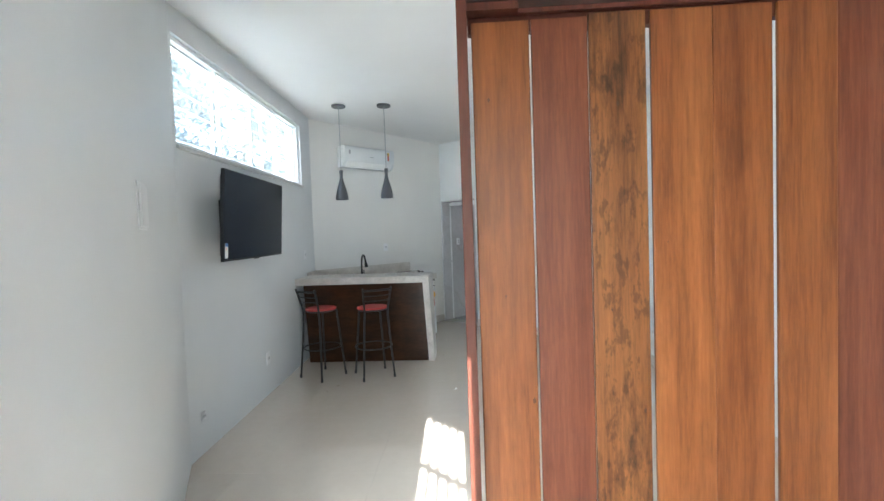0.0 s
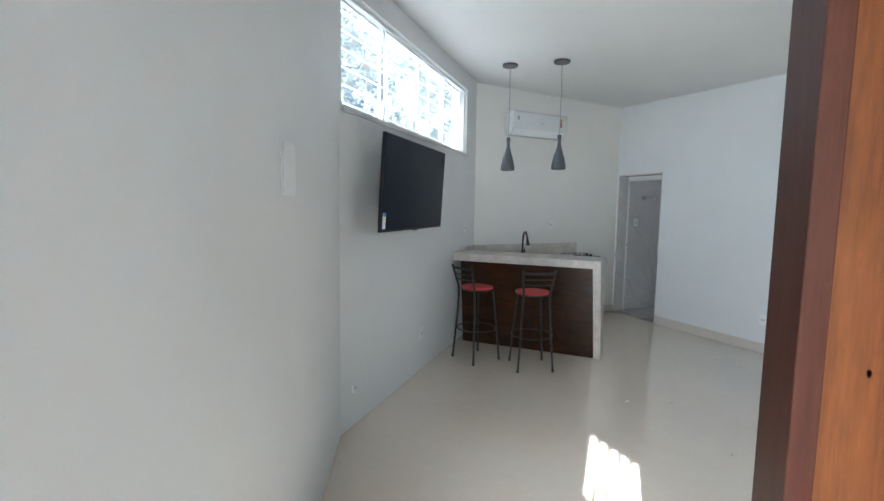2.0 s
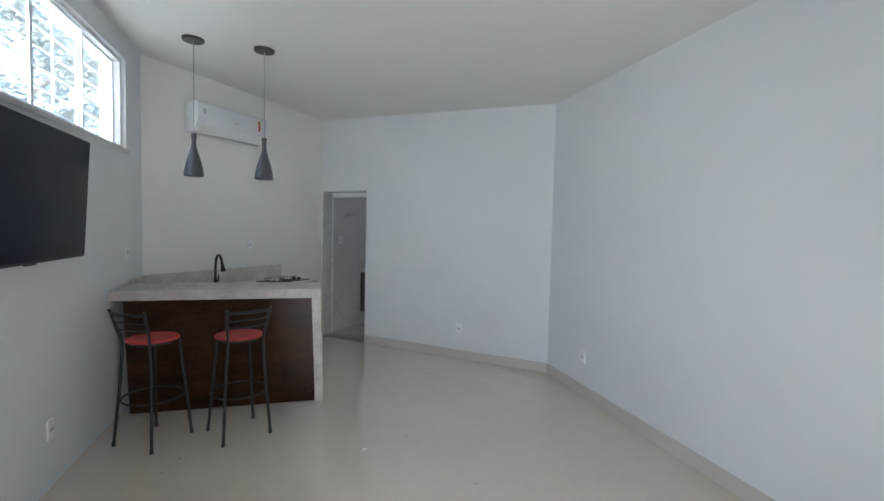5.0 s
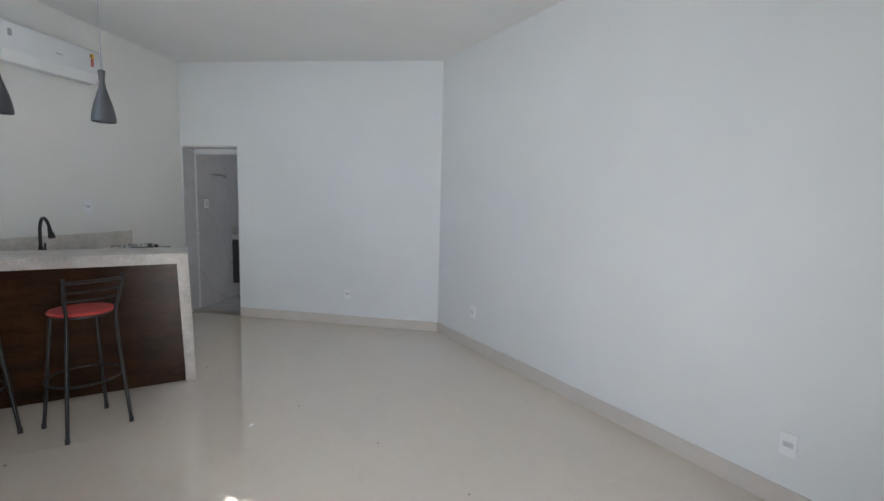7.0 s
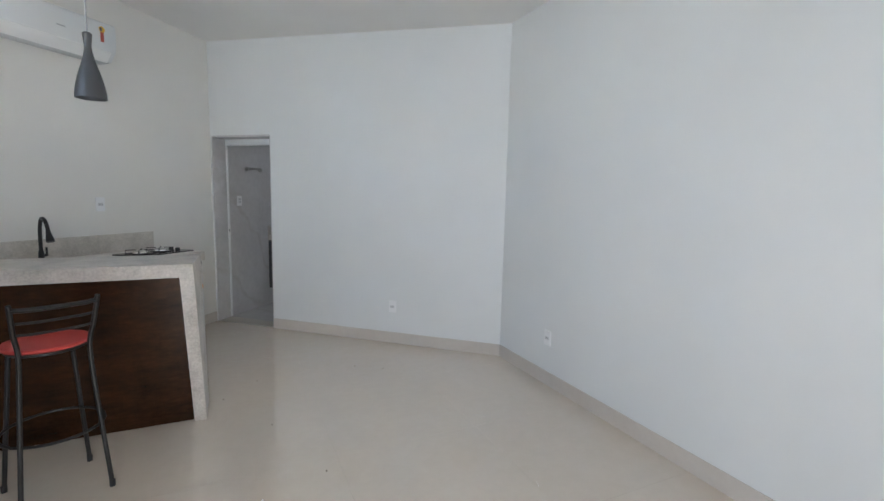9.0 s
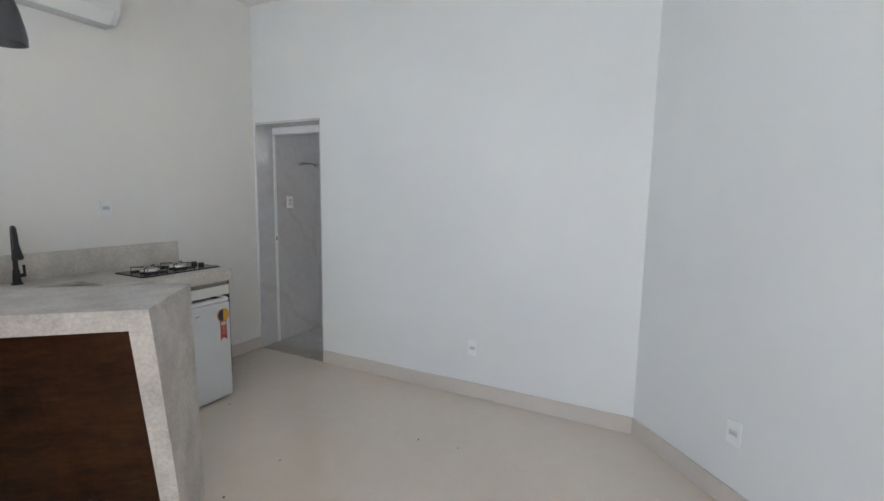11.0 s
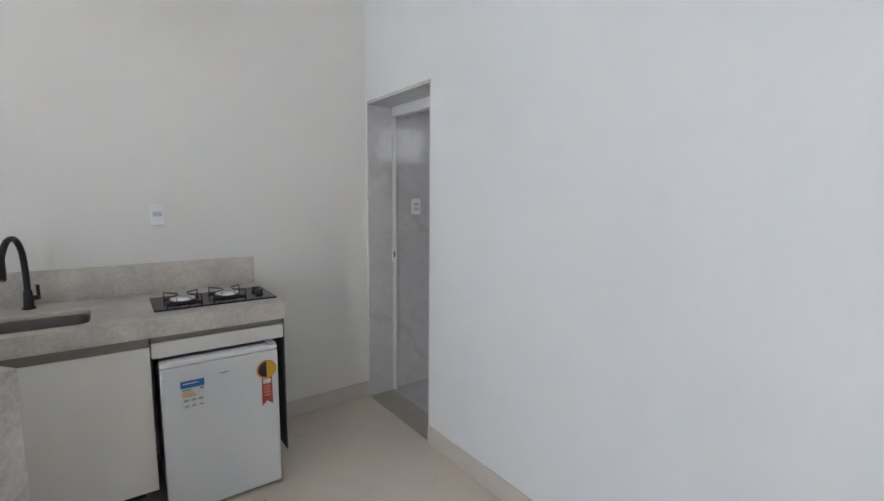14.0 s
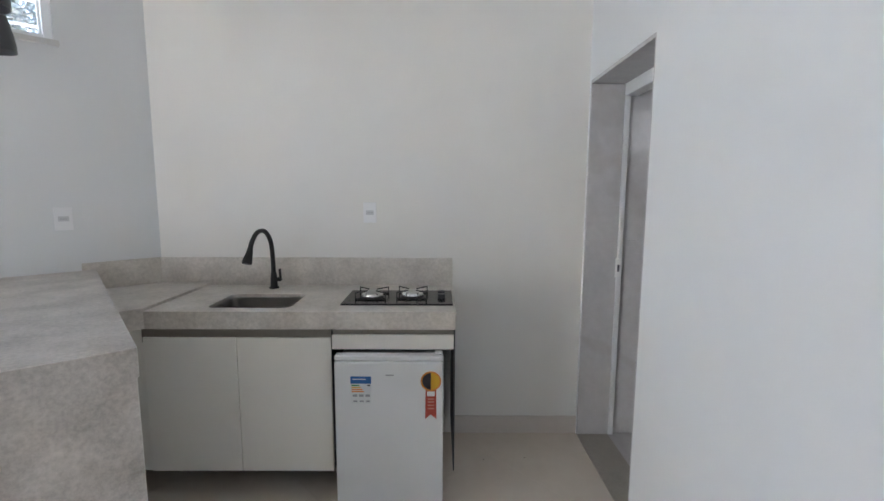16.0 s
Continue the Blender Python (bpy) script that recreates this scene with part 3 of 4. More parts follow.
part("wall_bracket", boxes((-0.2, 0.2, 0.045, 0.225, -0.12, 0.12)), BLACK, tv, bevel=0.004)

# ---------------------------------------------------------------- air conditioner
ac = thing("air_conditioner", "white wall-mounted split air conditioner with stickers", "air conditioner", SINK)
bm = bmesh.new()
side_prism(bm, [(0.0, 2.53), (0.13, 2.535), (0.185, 2.60), (0.20, 2.66), (0.20, 2.80), (0.185, 2.825), (0.16, 2.832), (0.0, 2.832)], 1.170, 2.05)
part("body", bm, WHITE_ENAMEL, ac, bevel=0.006, smooth=True)
bm = bmesh.new()
side_prism(bm, [(0.128, 2.528), (0.138, 2.528), (0.193, 2.602), (0.188, 2.606)], 1.21, 2.01)
part("air_flap", bm, WHITE, ac, bevel=0.001)
part("display_label", boxes((1.955, 1.985, 0.2005, 0.2025, 2.71, 2.765)), GREYINK, ac, "small grey label")
part("logo_bar", boxes((1.56, 1.62, 0.2005, 0.2015, 2.685, 2.692)), GREYINK, ac)
sticker = part("seal_ribbon", boxes((1.273, 1.300, 0.2005, 0.2025, 2.665, 2.74)), SEALRED, ac, "red and yellow efficiency seal")
bm = bmesh.new()
lathe(bm, [(0.024, 0), (0.024, 0.002)], 20, Matrix.Translation((1.2865, 0.2005, 2.76)) @ Matrix.Rotation(-math.pi / 2, 4, "X"))
part("seal_disc", bm, YELLOW, sticker)
part("seal_disc_half", boxes((1.2865, 1.305, 0.2027, 0.2032, 2.747, 2.773)), INK, sticker)

# ---------------------------------------------------------------- pendant lamps
def pendant(x, y):
    zc = ceil_z(x, y)
    ob = thing("pendant_lamp", "charcoal bottle-shaped pendant lamp on a thin cord", "pendant lamp", pose(x, y, 0), group="pendants over the bar")
    bm = bmesh.new()
    lathe(bm, [(0.080, zc - 0.022), (0.084, zc - 0.018), (0.084, zc + 0.004), (0.05, zc + 0.005)], 32)
    part("canopy", bm, CHAR, ob, smooth=True)
    bm = bmesh.new()
    tube(bm, [(0, 0, 2.345), (0.002, 0.001, 2.75), (0, 0, zc - 0.02)], 0.0042, 8)
    part("cord", bm, GREYINK, ob, smooth=True)
    bm = bmesh.new()
    out = [(0.076, 1.995), (0.076, 2.02), (0.070, 2.06), (0.058, 2.115), (0.040, 2.175), (0.026, 2.222), (0.019, 2.258), (0.0175, 2.285), (0.021, 2.325), (0.0235, 2.348), (0.016, 2.356)]
    lathe(bm, [(0.012, 2.30), (0.020, 2.22), (0.052, 2.115), (0.070, 2.02), (0.072, 1.996)] + out, 32)
    part("shade", bm, CHAR, ob, smooth=True)
    return ob


pendant(-1.057, 5.547)
pendant(-0.50, 5.541)

# ---------------------------------------------------------------- bar
BX0, BX1 = -1.608, 0.018
bar = thing("bar_counter", "grey stone bar with dark walnut front panel", "bar counter")
def hexa(bm, low, high):
    """A block from four lower and four upper corners, each anticlockwise."""
    a, b = [bm.verts.new(p) for p in low], [bm.verts.new(p) for p in high]
    bm.faces.new(a[::-1])
    bm.faces.new(b)
    for i in range(4):
        bm.faces.new((a[i], a[(i + 1) % 4], b[(i + 1) % 4], b[i]))


bm = bmesh.new()
hexa(bm, [(BX0, 5.328, 0.975), (-0.010, 5.322, 0.975), (0.004, 5.79, 0.975), (BX0, 5.845, 0.975)],
     [(BX0, 5.315, 1.055), (-0.014, 5.308, 1.055), (0.002, 5.79, 1.055), (BX0, 5.845, 1.055)])
part("countertop", bm, QUARTZ, bar)
bm = bmesh.new()
hexa(bm, [(-0.052, 5.474, 0.001), (0.018, 5.470, 0.001), (0.018, 5.785, 0.001), (-0.054, 5.785, 0.001)],
     [(-0.086, 5.323, 0.975), (-0.010, 5.322, 0.975), (0.004, 5.785, 0.975), (-0.090, 5.785, 0.975)])
part("end_leg", bm, QUARTZ, bar)
bm = bmesh.new()
side_prism(bm, [(5.375, 0.973), (5.492, 0.004), (5.52, 0.004), (5.405, 0.973)], -1.53, -0.056)
part("front_panel", bm, PANEL, bar, "dark walnut front panel", bevel=0.002)
part("carcass", boxes((-1.53, BX1 - 0.08, 5.53, 5.75, 0.004, 0.972)), CABINET, bar)

# ---------------------------------------------------------------- stools
def stool(x, y, turn):
    """Back towards local -y."""
    ob = thing("bar_stool", "tall black metal bar stool with a red seat", "bar stool", pose(x, y, 0, 0, 0, turn), group="stools at the bar")
    h = 0.172
    for sx in (-1, 1):
        bm = bmesh.new()
        tube(bm, smooth_path([(sx * h, h, 0.008), (sx * 0.135, 0.135, 0.5), (sx * 0.118, 0.118, 0.735)], 4), 0.0105, 10)
        leg = part("front_leg", bm, BLACK, ob, smooth=True)
        bm = bmesh.new()
        lathe(bm, [(0.013, 0.0), (0.0135, 0.03), (0.011, 0.034)], 12, Matrix.Translation((sx * h, h, 0)))
        part("rubber_foot", bm, BLACK_PLASTIC, leg)
        bm = bmesh.new()
        tube(bm, smooth_path([(sx * h, -h, 0.008), (sx * 0.140, -0.140, 0.5), (sx * 0.128, -0.140, 0.74), (sx * 0.142, -0.165, 0.85), (sx * 0.155, -0.205, 0.99)], 5), 0.0105, 10)
        leg = part("back_leg", bm, BLACK, ob, smooth=True)
        bm = bmesh.new()
        lathe(bm, [(0.013, 0.0), (0.0135, 0.03), (0.011, 0.034)], 12, Matrix.Translation((sx * h, -h, 0)))
        part("rubber_foot", bm, BLACK_PLASTIC, leg)
    for z, yy, w, r in ((0.965, -0.197, 0.152, 0.011), (0.905, -0.180, 0.148, 0.006), (0.85, -0.165, 0.142, 0.006)):
        bm = bmesh.new()
        tube(bm, smooth_path([(-w, yy, z), (-w * 0.5, yy - 0.028, z), (w * 0.5, yy - 0.028, z), (w, yy, z)], 5), r, 8)
        part("back_rail", bm, BLACK, ob, smooth=True)
    bm = bmesh.new()
    ring = [(0.200 * math.cos(a), 0.200 * math.sin(a), 0.33) for a in (2 * math.pi * k / 24 for k in range(25))]
    tube(bm, ring, 0.007, 8)
    part("foot_ring", bm, BLACK, ob, smooth=True)
    bm = bmesh.new()
    lathe(bm, [(0.150, 0.728), (0.156, 0.732), (0.156, 0.742), (0.150, 0.744)], 32)
    part("seat_frame", bm, BLACK, ob, smooth=True)
    bm = bmesh.new()
    lathe(bm, [(0.150, 0.744), (0.168, 0.748), (0.171, 0.756), (0.166, 0.765), (0.14, 0.770), (0.06, 0.772), (0.01, 0.772)], 36)
    part("seat", bm, RED, ob, "round red padded seat", smooth=True)
    return ob


stool(-1.192, 4.972, -31.4)
stool(-0.612, 4.968, 28.2)

# ---------------------------------------------------------------- kitchen worktop
ZW, ZB, DW = 0.930, 0.848, 0.63
top = thing("kitchen_worktop", "grey stone worktop with an upstand along the wall", "worktop", SINK)
SX0, SX1, SY0, SY1 = 1.55, 1.947, 0.26, 0.56


def round_loop(x0, x1, y0, y1, r, k=6):
    """Corner arcs of a rounded rectangle, anticlockwise from the lower left."""
    out = []
    for cx, cy, a0 in ((x0 + r, y0 + r, math.pi), (x1 - r, y0 + r, 1.5 * math.pi), (x1 - r, y1 - r, 0.0), (x0 + r, y1 - r, 0.5 * math.pi)):
        out.append([(cx + r * math.cos(a0 + i * math.pi / 2 / k), cy + r * math.sin(a0 + i * math.pi / 2 / k)) for i in range(k + 1)])
    return out


def holed_slab(bm, x0, x1, y0, y1, arcs, z0, z1):
    rings = []
    for z in (z0, z1):
        rings.append(([bm.verts.new((x, y, z)) for x, y in ((x0, y0), (x1, y0), (x1, y1), (x0, y1))],
                      [[bm.verts.new((x, y, z)) for x, y in arc] for arc in arcs]))
    for outer, inner in rings:
        for i in range(4):
            j = (i + 1) % 4
            for a, b in zip(inner[i], inner[i][1:]):
                bm.faces.new((outer[i], b, a))
            bm.faces.new((outer[i], outer[j], inner[j][0], inner[i][-1]))
    (oa, ia), (ob, ib) = rings
    la, lb = sum(ia, []), sum(ib, [])
    for i in range(4):
        bm.faces.new((oa[i], oa[(i + 1) % 4], ob[(i + 1) % 4], ob[i]))
    for i in range(len(la)):
        j = (i + 1) % len(la)
        bm.faces.new((la[i], la[j], lb[j], lb[i]))


bm = bmesh.new()
holed_slab(bm, 0.77, 2.19, 0.001, DW, round_loop(SX0, SX1, SY0, SY1, 0.045), ZB, ZW)
part("slab", bm, QUARTZ_SINK, top)
inv = SINK.inverted()
pts = [inv @ Vector((x, y, 0)) for x, y in ((-0.985, 5.954), (-0.985, 5.787), (-1.626, 5.787), (-1.643, 6.155))]
pts = [(2.1905, 0.001), (2.1905, DW)] + [(p.x, p.y) for p in pts[1:3]] + [(2.478, 0.001)]
bm = bmesh.new()
prism(bm, pts[::-1], ZB, ZW + 0.014)
part("raised_corner", bm, QUARTZ_SINK, top, bevel=0.002)
part("upstand", boxes((0.77, 2.478, 0.001, 0.020, ZW + 0.0145, 1.092)), QUARTZ_SINK, top, bevel=0.002)
part("upstand", boxes((0.77, 2.19, 0.001, 0.0195, ZW, ZW + 0.0145)), QUARTZ_SINK, top)
b2 = boxes((2.755, 3.13, -0.02, -0.001, ZW + 0.0145, 1.092), m=inv @ LEFT)
part("upstand", b2, QUARTZ_SINK, top, bevel=0.002)

basin = thing("sink_basin", "brushed steel undermount sink basin", "sink", SINK)
bm = bmesh.new()
loops = []
for inset, z, r in ((0.0015, ZW - 0.018, 0.044), (0.003, ZB - 0.06, 0.044), (0.012, ZB - 0.125, 0.044), (0.045, ZB - 0.14, 0.05)):
    loops.append([bm.verts.new((x, y, z)) for x, y in sum(round_loop(SX0 + inset, SX1 - inset, SY0 + inset, SY1 - inset, r), [])])
for a, b in zip(loops, loops[1:]):
    for i in range(len(a)):
        bm.faces.new((a[i], a[(i + 1) % len(a)], b[(i + 1) % len(a)], b[i]))
bm.faces.new(loops[-1])
part("bowl", bm, STEEL, basin, smooth=True)
bm = bmesh.new()
lathe(bm, [(0.028, ZB - 0.139), (0.028, ZB - 0.136), (0.02, ZB - 0.135)], 20, Matrix.Translation((1.72, 0.40, 0)))
part("drain", bm, CHANNEL, basin)

fau = thing("kitchen_faucet", "matte black gooseneck kitchen faucet", "faucet", SINK @ pose(1.785, 0.108, ZW))
bm = bmesh.new()
lathe(bm, [(0.027, 0.0), (0.027, 0.006), (0.020, 0.010), (0.0175, 0.07), (0.0155, 0.085), (0.013, 0.09)], 20)
part("base", bm, BLACK, fau, smooth=True)
bm = bmesh.new()
tube(bm, smooth_path([(0, 0, 0.08), (0.001, 0.003, 0.19), (0.005, 0.018, 0.275), (0.018, 0.060, 0.328), (0.035, 0.117, 0.326), (0.047, 0.160, 0.282), (0.052, 0.176, 0.245)], 6), 0.0125, 12)
part("spout", bm, BLACK, fau, smooth=True)
bm = bmesh.new()
tube(bm, [(0.0515, 0.174, 0.25), (0.054, 0.183, 0.225), (0.060, 0.205, 0.178), (0.061, 0.208, 0.170)], [0.013, 0.017, 0.026, 0.024], 16)
part("spray_head", bm, BLACK, fau, smooth=True)
bm = bmesh.new()
tube(bm, [(-0.012, 0.0, 0.05), (-0.034, 0.0, 0.05), (-0.039, 0.0, 0.055)], 0.012, 12)
tube(bm, [(-0.037, 0.0, 0.055), (-0.036, 0.002, 0.105), (-0.036, 0.003, 0.11)], 0.007, 10)
part("lever", bm, BLACK, fau, smooth=True)

hob = thing("gas_cooktop", "two-burner black glass gas cooktop", "cooktop", SINK @ pose(0, 0, ZW))
part("glass_plate", boxes((0.779, 1.322, 0.20, 0.51, 0.0005, 0.009)), COOKGLASS, hob, bevel=0.002)
for bx, by in ((1.19, 0.355), (0.985, 0.34)):
    bm = bmesh.new()
    mm = Matrix.Translation((bx, by, 0.009))
    lathe(bm, [(0.060, 0.0), (0.058, 0.005), (0.050, 0.008), (0.046, 0.008)], 28, mm)
    base = part("burner", bm, BLACK, hob, "black burner base", smooth=True)
    bm = bmesh.new()
    lathe(bm, [(0.057, 0.0085), (0.0565, 0.014), (0.053, 0.020), (0.046, 0.0235), (0.040, 0.0240), (0.034, 0.0230)], 32, mm)
    part("burner_ring", bm, POLISHED, base, "polished burner ring", smooth=True)
    bm = bmesh.new()
    lathe(bm, [(0.035, 0.0235), (0.036, 0.0275), (0.031, 0.030), (0.008, 0.0305)], 28, mm)
    part("burner_cap", bm, STEEL, base, "grey burner cap", smooth=True)
    for k in range(4):
        a = math.pi / 4 + k * math.pi / 2
        dx, dy = math.cos(a), math.sin(a)
        bm = bmesh.new()
        tube(bm, [(bx + dx * 0.105, by + dy * 0.105, 0.009), (bx + dx * 0.105, by + dy * 0.105, 0.044), (bx + dx * 0.030, by + dy * 0.030, 0.044)], 0.0034, 8)
        part("pan_support", bm, BLACK, hob)
    bm = bmesh.new()
    c = [(bx + math.cos(math.pi / 4 + k * math.pi / 2) * 0.105, by + math.sin(math.pi / 4 + k * math.pi / 2) * 0.105, 0.0135) for k in range(5)]
    tube(bm, [c[0], c[1]], 0.0042, 8)
    tube(bm, [c[2], c[3]], 0.0042, 8)
    part("support_base", bm, BLACK, hob)
for by in (0.30, 0.38):
    bm = bmesh.new()
    lathe(bm, [(0.020, 0.0), (0.019, 0.018), (0.017, 0.021)], 20, Matrix.Translation((0.835, by, 0.009)))
    part("knob", bm, BLACK_PLASTIC, hob, smooth=True)

# cabinet under the sink, drawer front over the fridge
cab = thing("base_cabinet", "off-white two-door cabinet under the sink", "cabinet", SINK)
# Body coloured dark so the gaps between the doors look shaded.
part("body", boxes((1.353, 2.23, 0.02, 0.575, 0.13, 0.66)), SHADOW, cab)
part("grip_channel", boxes((1.352, 2.235, 0.53, 0.586, 0.77, 0.840)), CHANNEL, cab, "bronze grip channel")
part("door", boxes((1.794, 2.226, 0.577, 0.596, 0.132, 0.797)), CABINET, cab, bevel=0.0015)
part("door", boxes((1.353, 1.789, 0.577, 0.596, 0.132, 0.797)), CABINET, cab, bevel=0.0015)
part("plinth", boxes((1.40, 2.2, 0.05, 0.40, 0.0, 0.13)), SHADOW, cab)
part("filler", boxes((2.232, 2.30, 0.50, 0.585, 0.13, 0.846)), CABINET, cab)
nic = thing("fridge_niche", "off-white frame and drawer front around the fridge", "cabinet", SINK)
part("drawer_front", boxes((0.778, 1.347, 0.577, 0.596, 0.742, 0.812)), CABINET, nic, bevel=0.0015)
part("grip_channel", boxes((0.778, 1.345, 0.53, 0.583, 0.806, 0.840)), CHANNEL, nic, "bronze grip channel")
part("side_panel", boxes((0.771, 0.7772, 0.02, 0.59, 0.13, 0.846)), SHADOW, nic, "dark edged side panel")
part("drawer_box", boxes((0.785, 1.345, 0.05, 0.575, 0.745, 0.804)), CABINET, nic)

fri = thing("mini_fridge", "small white fridge with stickers under the counter", "fridge", SINK @ pose(-0.009, 0, 0))
part("body", boxes((0.845, 1.325, 0.08, 0.60, 0.02, 0.705)), WHITE_ENAMEL, fri, bevel=0.006)
part("door", boxes((0.835, 1.335, 0.606, 0.66, 0.014, 0.705)), WHITE_ENAMEL, fri, bevel=0.010)
part("top_cap", boxes((0.835, 1.335, 0.60, 0.652, 0.7065, 0.731)), WHITE, fri, bevel=0.008)
part("hinge_cover", boxes((0.84, 0.875, 0.57, 0.645, 0.7315, 0.739)), WHITE, fri, bevel=0.003)
for fx in (0.87, 1.30):
    bm = bmesh.new()
    lathe(bm, [(0.016, 0.0), (0.016, 0.02)], 12, Matrix.Translation((fx, 0.56, 0)))
    part("foot", bm, BLACK_PLASTIC, fri)
    bm = bmesh.new()
    lathe(bm, [(0.016, 0.0), (0.016, 0.02)], 12, Matrix.Translation((fx, 0.12, 0)))
    part("foot", bm, BLACK_PLASTIC, fri)
YF = 0.6605
part("logo_bar", boxes((1.062, 1.100, YF, YF + 0.0006, 0.640, 0.646)), GREYINK, fri)
lab = part("energy_label", boxes((1.165, 1.260, YF, YF + 0.0008, 0.505, 0.637)), PAPER, fri, "white and blue energy label")
part("blue_band", boxes((1.165, 1.260, YF + 0.001, YF + 0.0014, 0.603, 0.637)), BLUE, lab)
part("white_line", boxes((1.19, 1.25, YF + 0.0016, YF + 0.002, 0.622, 0.626)), PAPER, lab)
for k, (mt, w) in enumerate(((GREEN, 0.035), (YELLOW, 0.042), (ORANGE, 0.050), (ORANGE, 0.056))):
    part("rating_bar", boxes((1.255 - w, 1.255, YF + 0.001, YF + 0.0014, 0.592 - k * 0.010, 0.598 - k * 0.010)), mt, lab)
part("rating_mark", boxes((1.170, 1.182, YF + 0.001, YF + 0.0014, 0.590, 0.598)), INK, lab)
for k in range(3):
    part("text_bar", boxes((1.172 + k * 0.029, 1.192 + k * 0.029, YF + 0.001, YF + 0.0014, 0.540, 0.551)), GREYINK, lab)
    part("text_bar", boxes((1.172 + k * 0.029, 1.190 + k * 0.029, YF + 0.001, YF + 0.0014, 0.514, 0.522)), GREYINK, lab)
bm = bmesh.new()
ribbon = [(0.868, 0.60), (0.916, 0.60), (0.918, 0.432), (0.893, 0.455), (0.866, 0.432)]
va = [bm.verts.new((x, YF, z)) for x, z in ribbon]
vb = [bm.verts.new((x, YF + 0.0012, z)) for x, z in ribbon]
bm.faces.new(va)
bm.faces.new(vb[::-1])
for i in range(5):
    bm.faces.new((va[i], va[(i + 1) % 5], vb[(i + 1) % 5], vb[i]))
seal = part("seal_ribbon", bm, SEALRED, fri, "red and yellow efficiency seal")
turn = Matrix.Translation((0.892, YF + 0.0013, 0.615)) @ Matrix.Rotation(-math.pi / 2, 4, "X")
bm = bmesh.new()
lathe(bm, [(0.047, 0.0), (0.047, 0.0008)], 36, turn)
part("seal_rim", bm, ORANGE, seal)
bm = bmesh.new()
lathe(bm, [(0.040, 0.0009), (0.040, 0.0014)], 32, turn)
part("seal_disc", bm, YELLOW, seal)
bm = bmesh.new()
half = [(0.892 + 0.0395 * math.cos(a), 0.615 + 0.0395 * math.sin(a)) for a in (-math.pi / 2 + math.pi * k / 14 for k in range(15))]
bm.faces.new([bm.verts.new((x, YF + 0.0031, z)) for x, z in half])
bmesh.ops.solidify(bm, geom=bm.faces[:], thickness=0.0005)
part("seal_dark_half", bm, INK, seal)
part("seal_header", boxes((0.874, 0.910, YF + 0.0014, YF + 0.0018, 0.543, 0.566)), PAPER, seal, "white header patch")
for z in (0.530, 0.516, 0.500, 0.484):
    part("text_bar", boxes((0.878, 0.906, YF + 0.0014, YF + 0.0018, z - 0.004, z + 0.003)), SEALPINK, seal)

# ---------------------------------------------------------------- trees outside the window
random.seed(7)
def tree(x, y, h, spread, n, label):
    ob = thing("tree", label, "tree", pose(x, y, 0))
    bm = bmesh.new()
    tube(bm, smooth_path([(0, 0, 0), (0.05, 0.03, h * 0.3), (-0.04, 0.05, h * 0.6), (0.02, 0, h * 0.9)], 5), [0.13 - 0.005 * k for k in range(16)], 10)
    for k in range(7):
        a, z = k * 2.4, h * (0.35 + 0.07 * k)
        tip = Vector((math.cos(a) * spread * 0.8, math.sin(a) * spread * 0.8, z + 0.6))
        tube(bm, [(0, 0, z), tip * 0.5 + Vector((0, 0, z * 0.5)), tip], [0.05, 0.03, 0.012], 7)
    part("trunk", bm, BARK, ob, smooth=True)
    bm = bmesh.new()
    clumps = [Vector((random.gauss(0, spread * 0.45), random.gauss(0, spread * 0.45), h * random.uniform(0.32, 1.05))) for _ in range(70)]
    for _ in range(n):
        c = random.choice(clumps) + Vector((random.gauss(0, 0.17), random.gauss(0, 0.17), random.gauss(0, 0.14)))
        m = Matrix.Translation(c) @ Euler((random.uniform(-1.2, 1.2), random.uniform(-1.2, 1.2), random.uniform(0, 6.3))).to_matrix().to_4x4()
        s = random.uniform(0.034, 0.065)
        vs = [bm.verts.new(m @ Vector(p)) for p in ((-s, 0, 0), (-0.3 * s, 0.42 * s, 0.05 * s), (0.6 * s, 0.3 * s, 0), (s, 0, -0.1 * s), (0.6 * s, -0.3 * s, 0), (-0.3 * s, -0.42 * s, 0.05 * s))]
        bm.faces.new(vs)
    part("crown", bm, LEAF, ob, "loose crown of small green leaves")


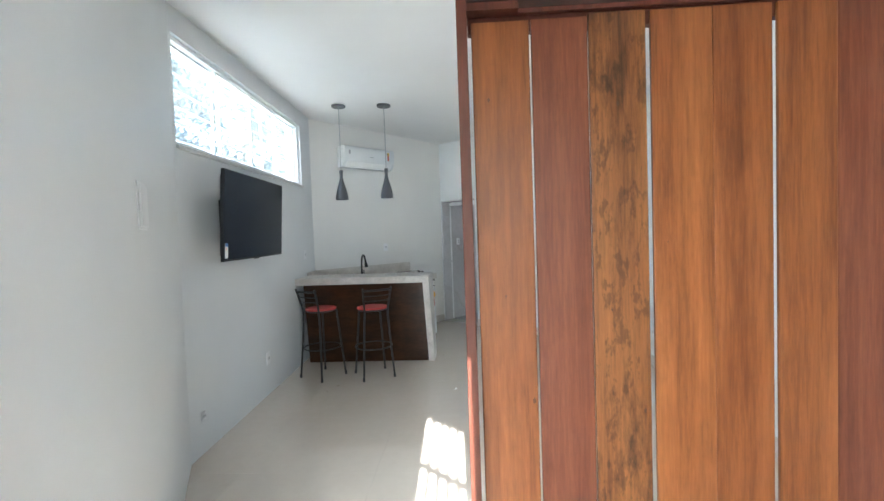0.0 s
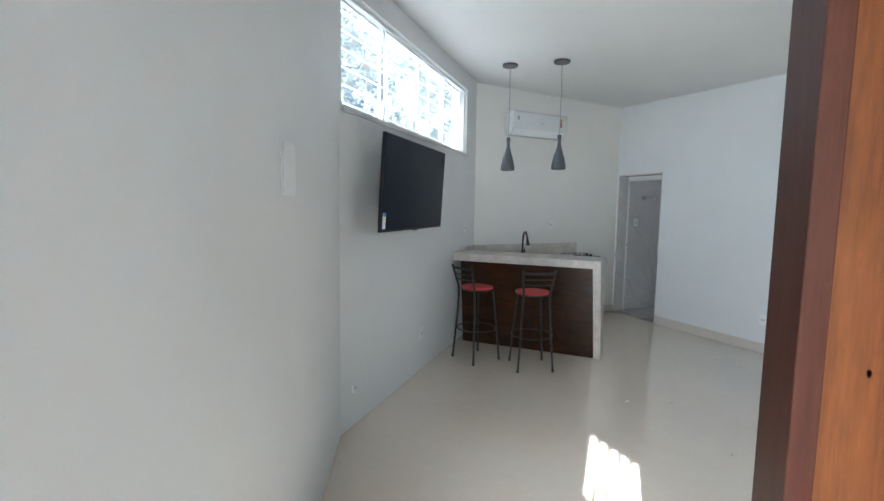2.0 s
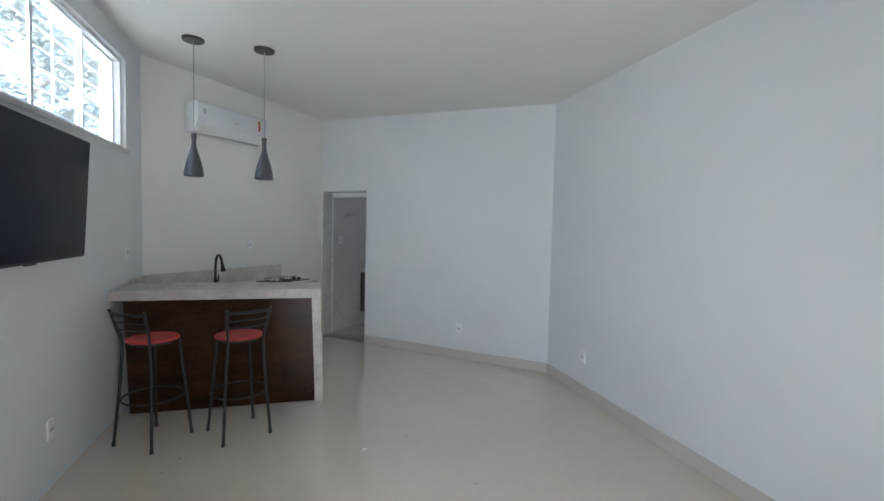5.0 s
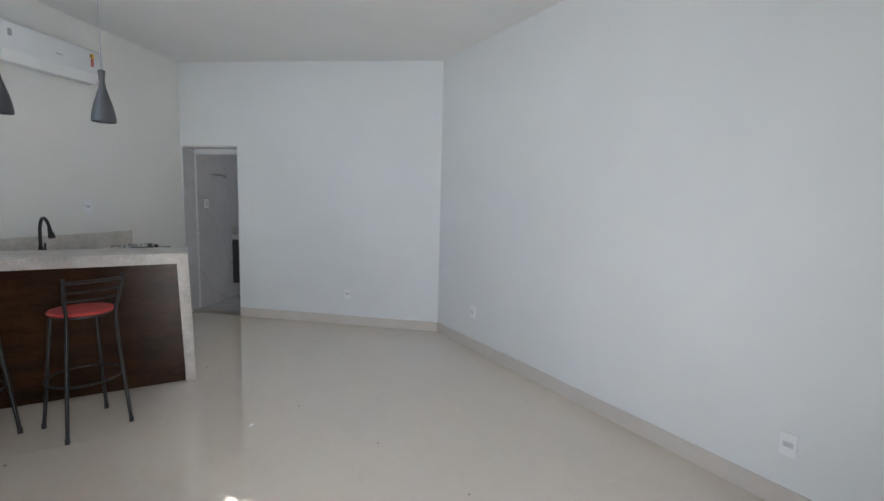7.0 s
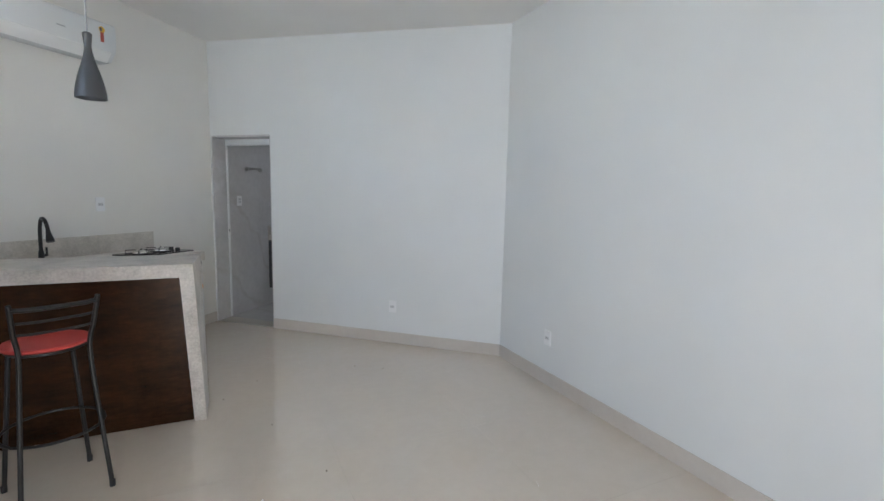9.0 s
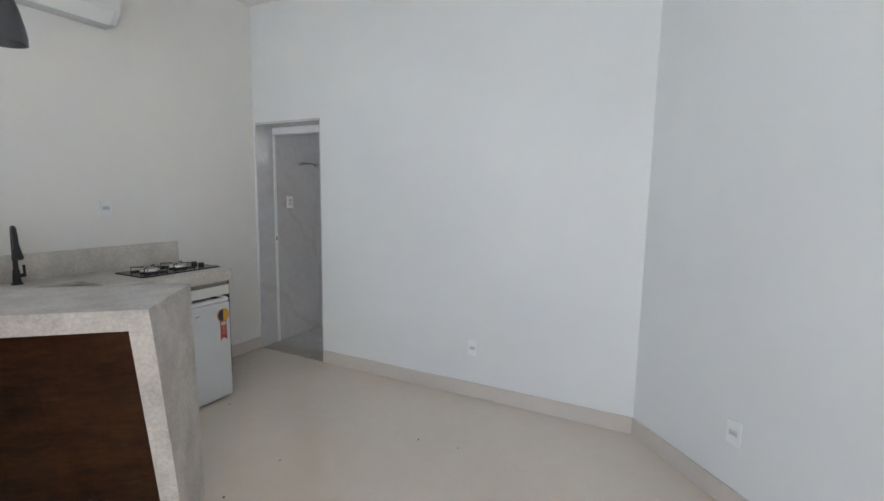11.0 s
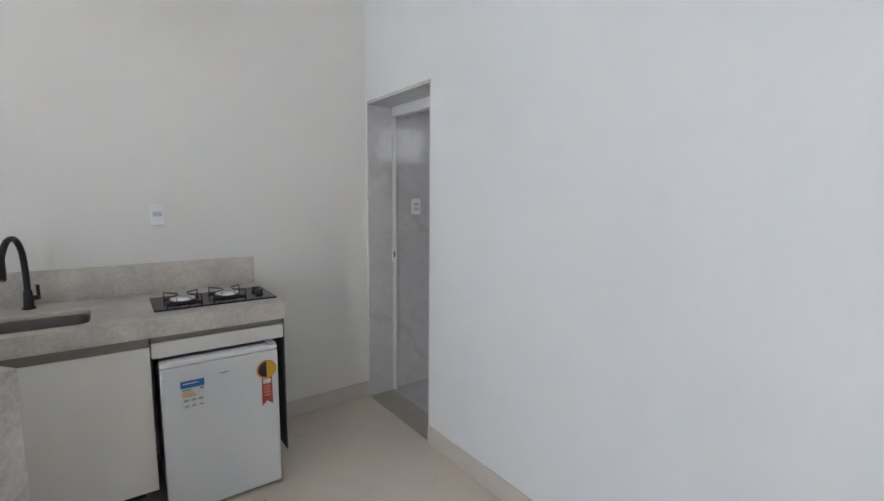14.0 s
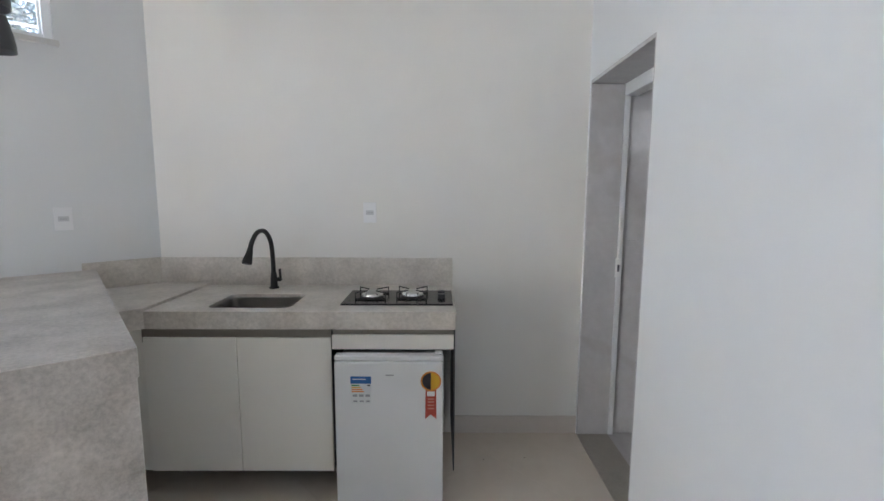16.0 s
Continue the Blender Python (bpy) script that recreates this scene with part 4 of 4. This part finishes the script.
tree(-4.6, 7.6, 5.2, 1.7, 15000, "leafy green tree outside the window")
tree(-5.2, 11.5, 5.6, 1.9, 15000, "tall leafy tree behind the garden wall")
tree(-4.4, 4.6, 4.6, 1.4, 13000, "leafy green tree near the house")

# ---------------------------------------------------------------- crumbs left on the floor
for x, y, k in ((0.348, 6.0, 1.0), (0.111, 5.74, 1.2), (0.40, 5.23, 0.9), (0.63, 4.60, 1.1), (-0.93, 4.62, 1.2), (-0.99, 4.45, 0.8), (1.15, 3.2, 0.9), (1.141, 6.03, 1.1), (1.348, 5.886, 0.9), (-0.047, 6.787, 1.0), (-0.029, 7.544, 0.7), (-0.17, 7.362, 0.7), (0.933, 3.876, 1.0)):
    bm = bmesh.new()
    bmesh.ops.create_icosphere(bm, subdivisions=1, radius=0.005 * k)
    for v in bm.verts:
        v.co.x *= 1.5
        v.co.z = (v.co.z + 0.005 * k) * 0.45
    tagged(part("crumb", bm, BARK, None, "", m=pose(x, y, 0.0, 0, 0, 60 * k)), "small brown crumb on the glossy floor", "debris", "crumbs on the floor")
# First piece imitates a bright reflection in the floor; the second is a scrap.
for x, y, turn in ((0.291, 4.467, 20), (1.615, 4.052, 70)):
    bm = bmesh.new()
    prism(bm, [(-0.016, 0.0), (0.016, 0.0), (0.015, 0.013), (0.009, 0.011)], 0.0, 0.0012, Matrix(((1, 0, 0, 0), (0, 0.35, -1, 0), (0, 0.94, 0, 0.0004), (0, 0, 0, 1))))
    tagged(part("scrap_and_glint", bm, WHITE, None, "", m=pose(x, y, 0.0, 0, 0, turn)), "small folded white piece for a floor glint and a scrap", "debris", "scraps on the floor")

# ---------------------------------------------------------------- floor tiles
TILE, JOINT, JX, JY = 0.90, 0.0008, 0.7105, 5.62
for i in range(-3, 4):
    for j in range(-10, 6):
        x0, y0 = JX + i * TILE, JY + j * TILE
        plan = clipped([(x0 + JOINT / 2, y0 + JOINT / 2), (x0 + TILE - JOINT / 2, y0 + JOINT / 2),
                        (x0 + TILE - JOINT / 2, y0 + TILE - JOINT / 2), (x0 + JOINT / 2, y0 + TILE - JOINT / 2)], FLOOR_PLAN)
        if plan:
            bm = bmesh.new()
            prism(bm, plan, -0.0014, 0.0)
            part("tile", bm, FLOOR, floor)
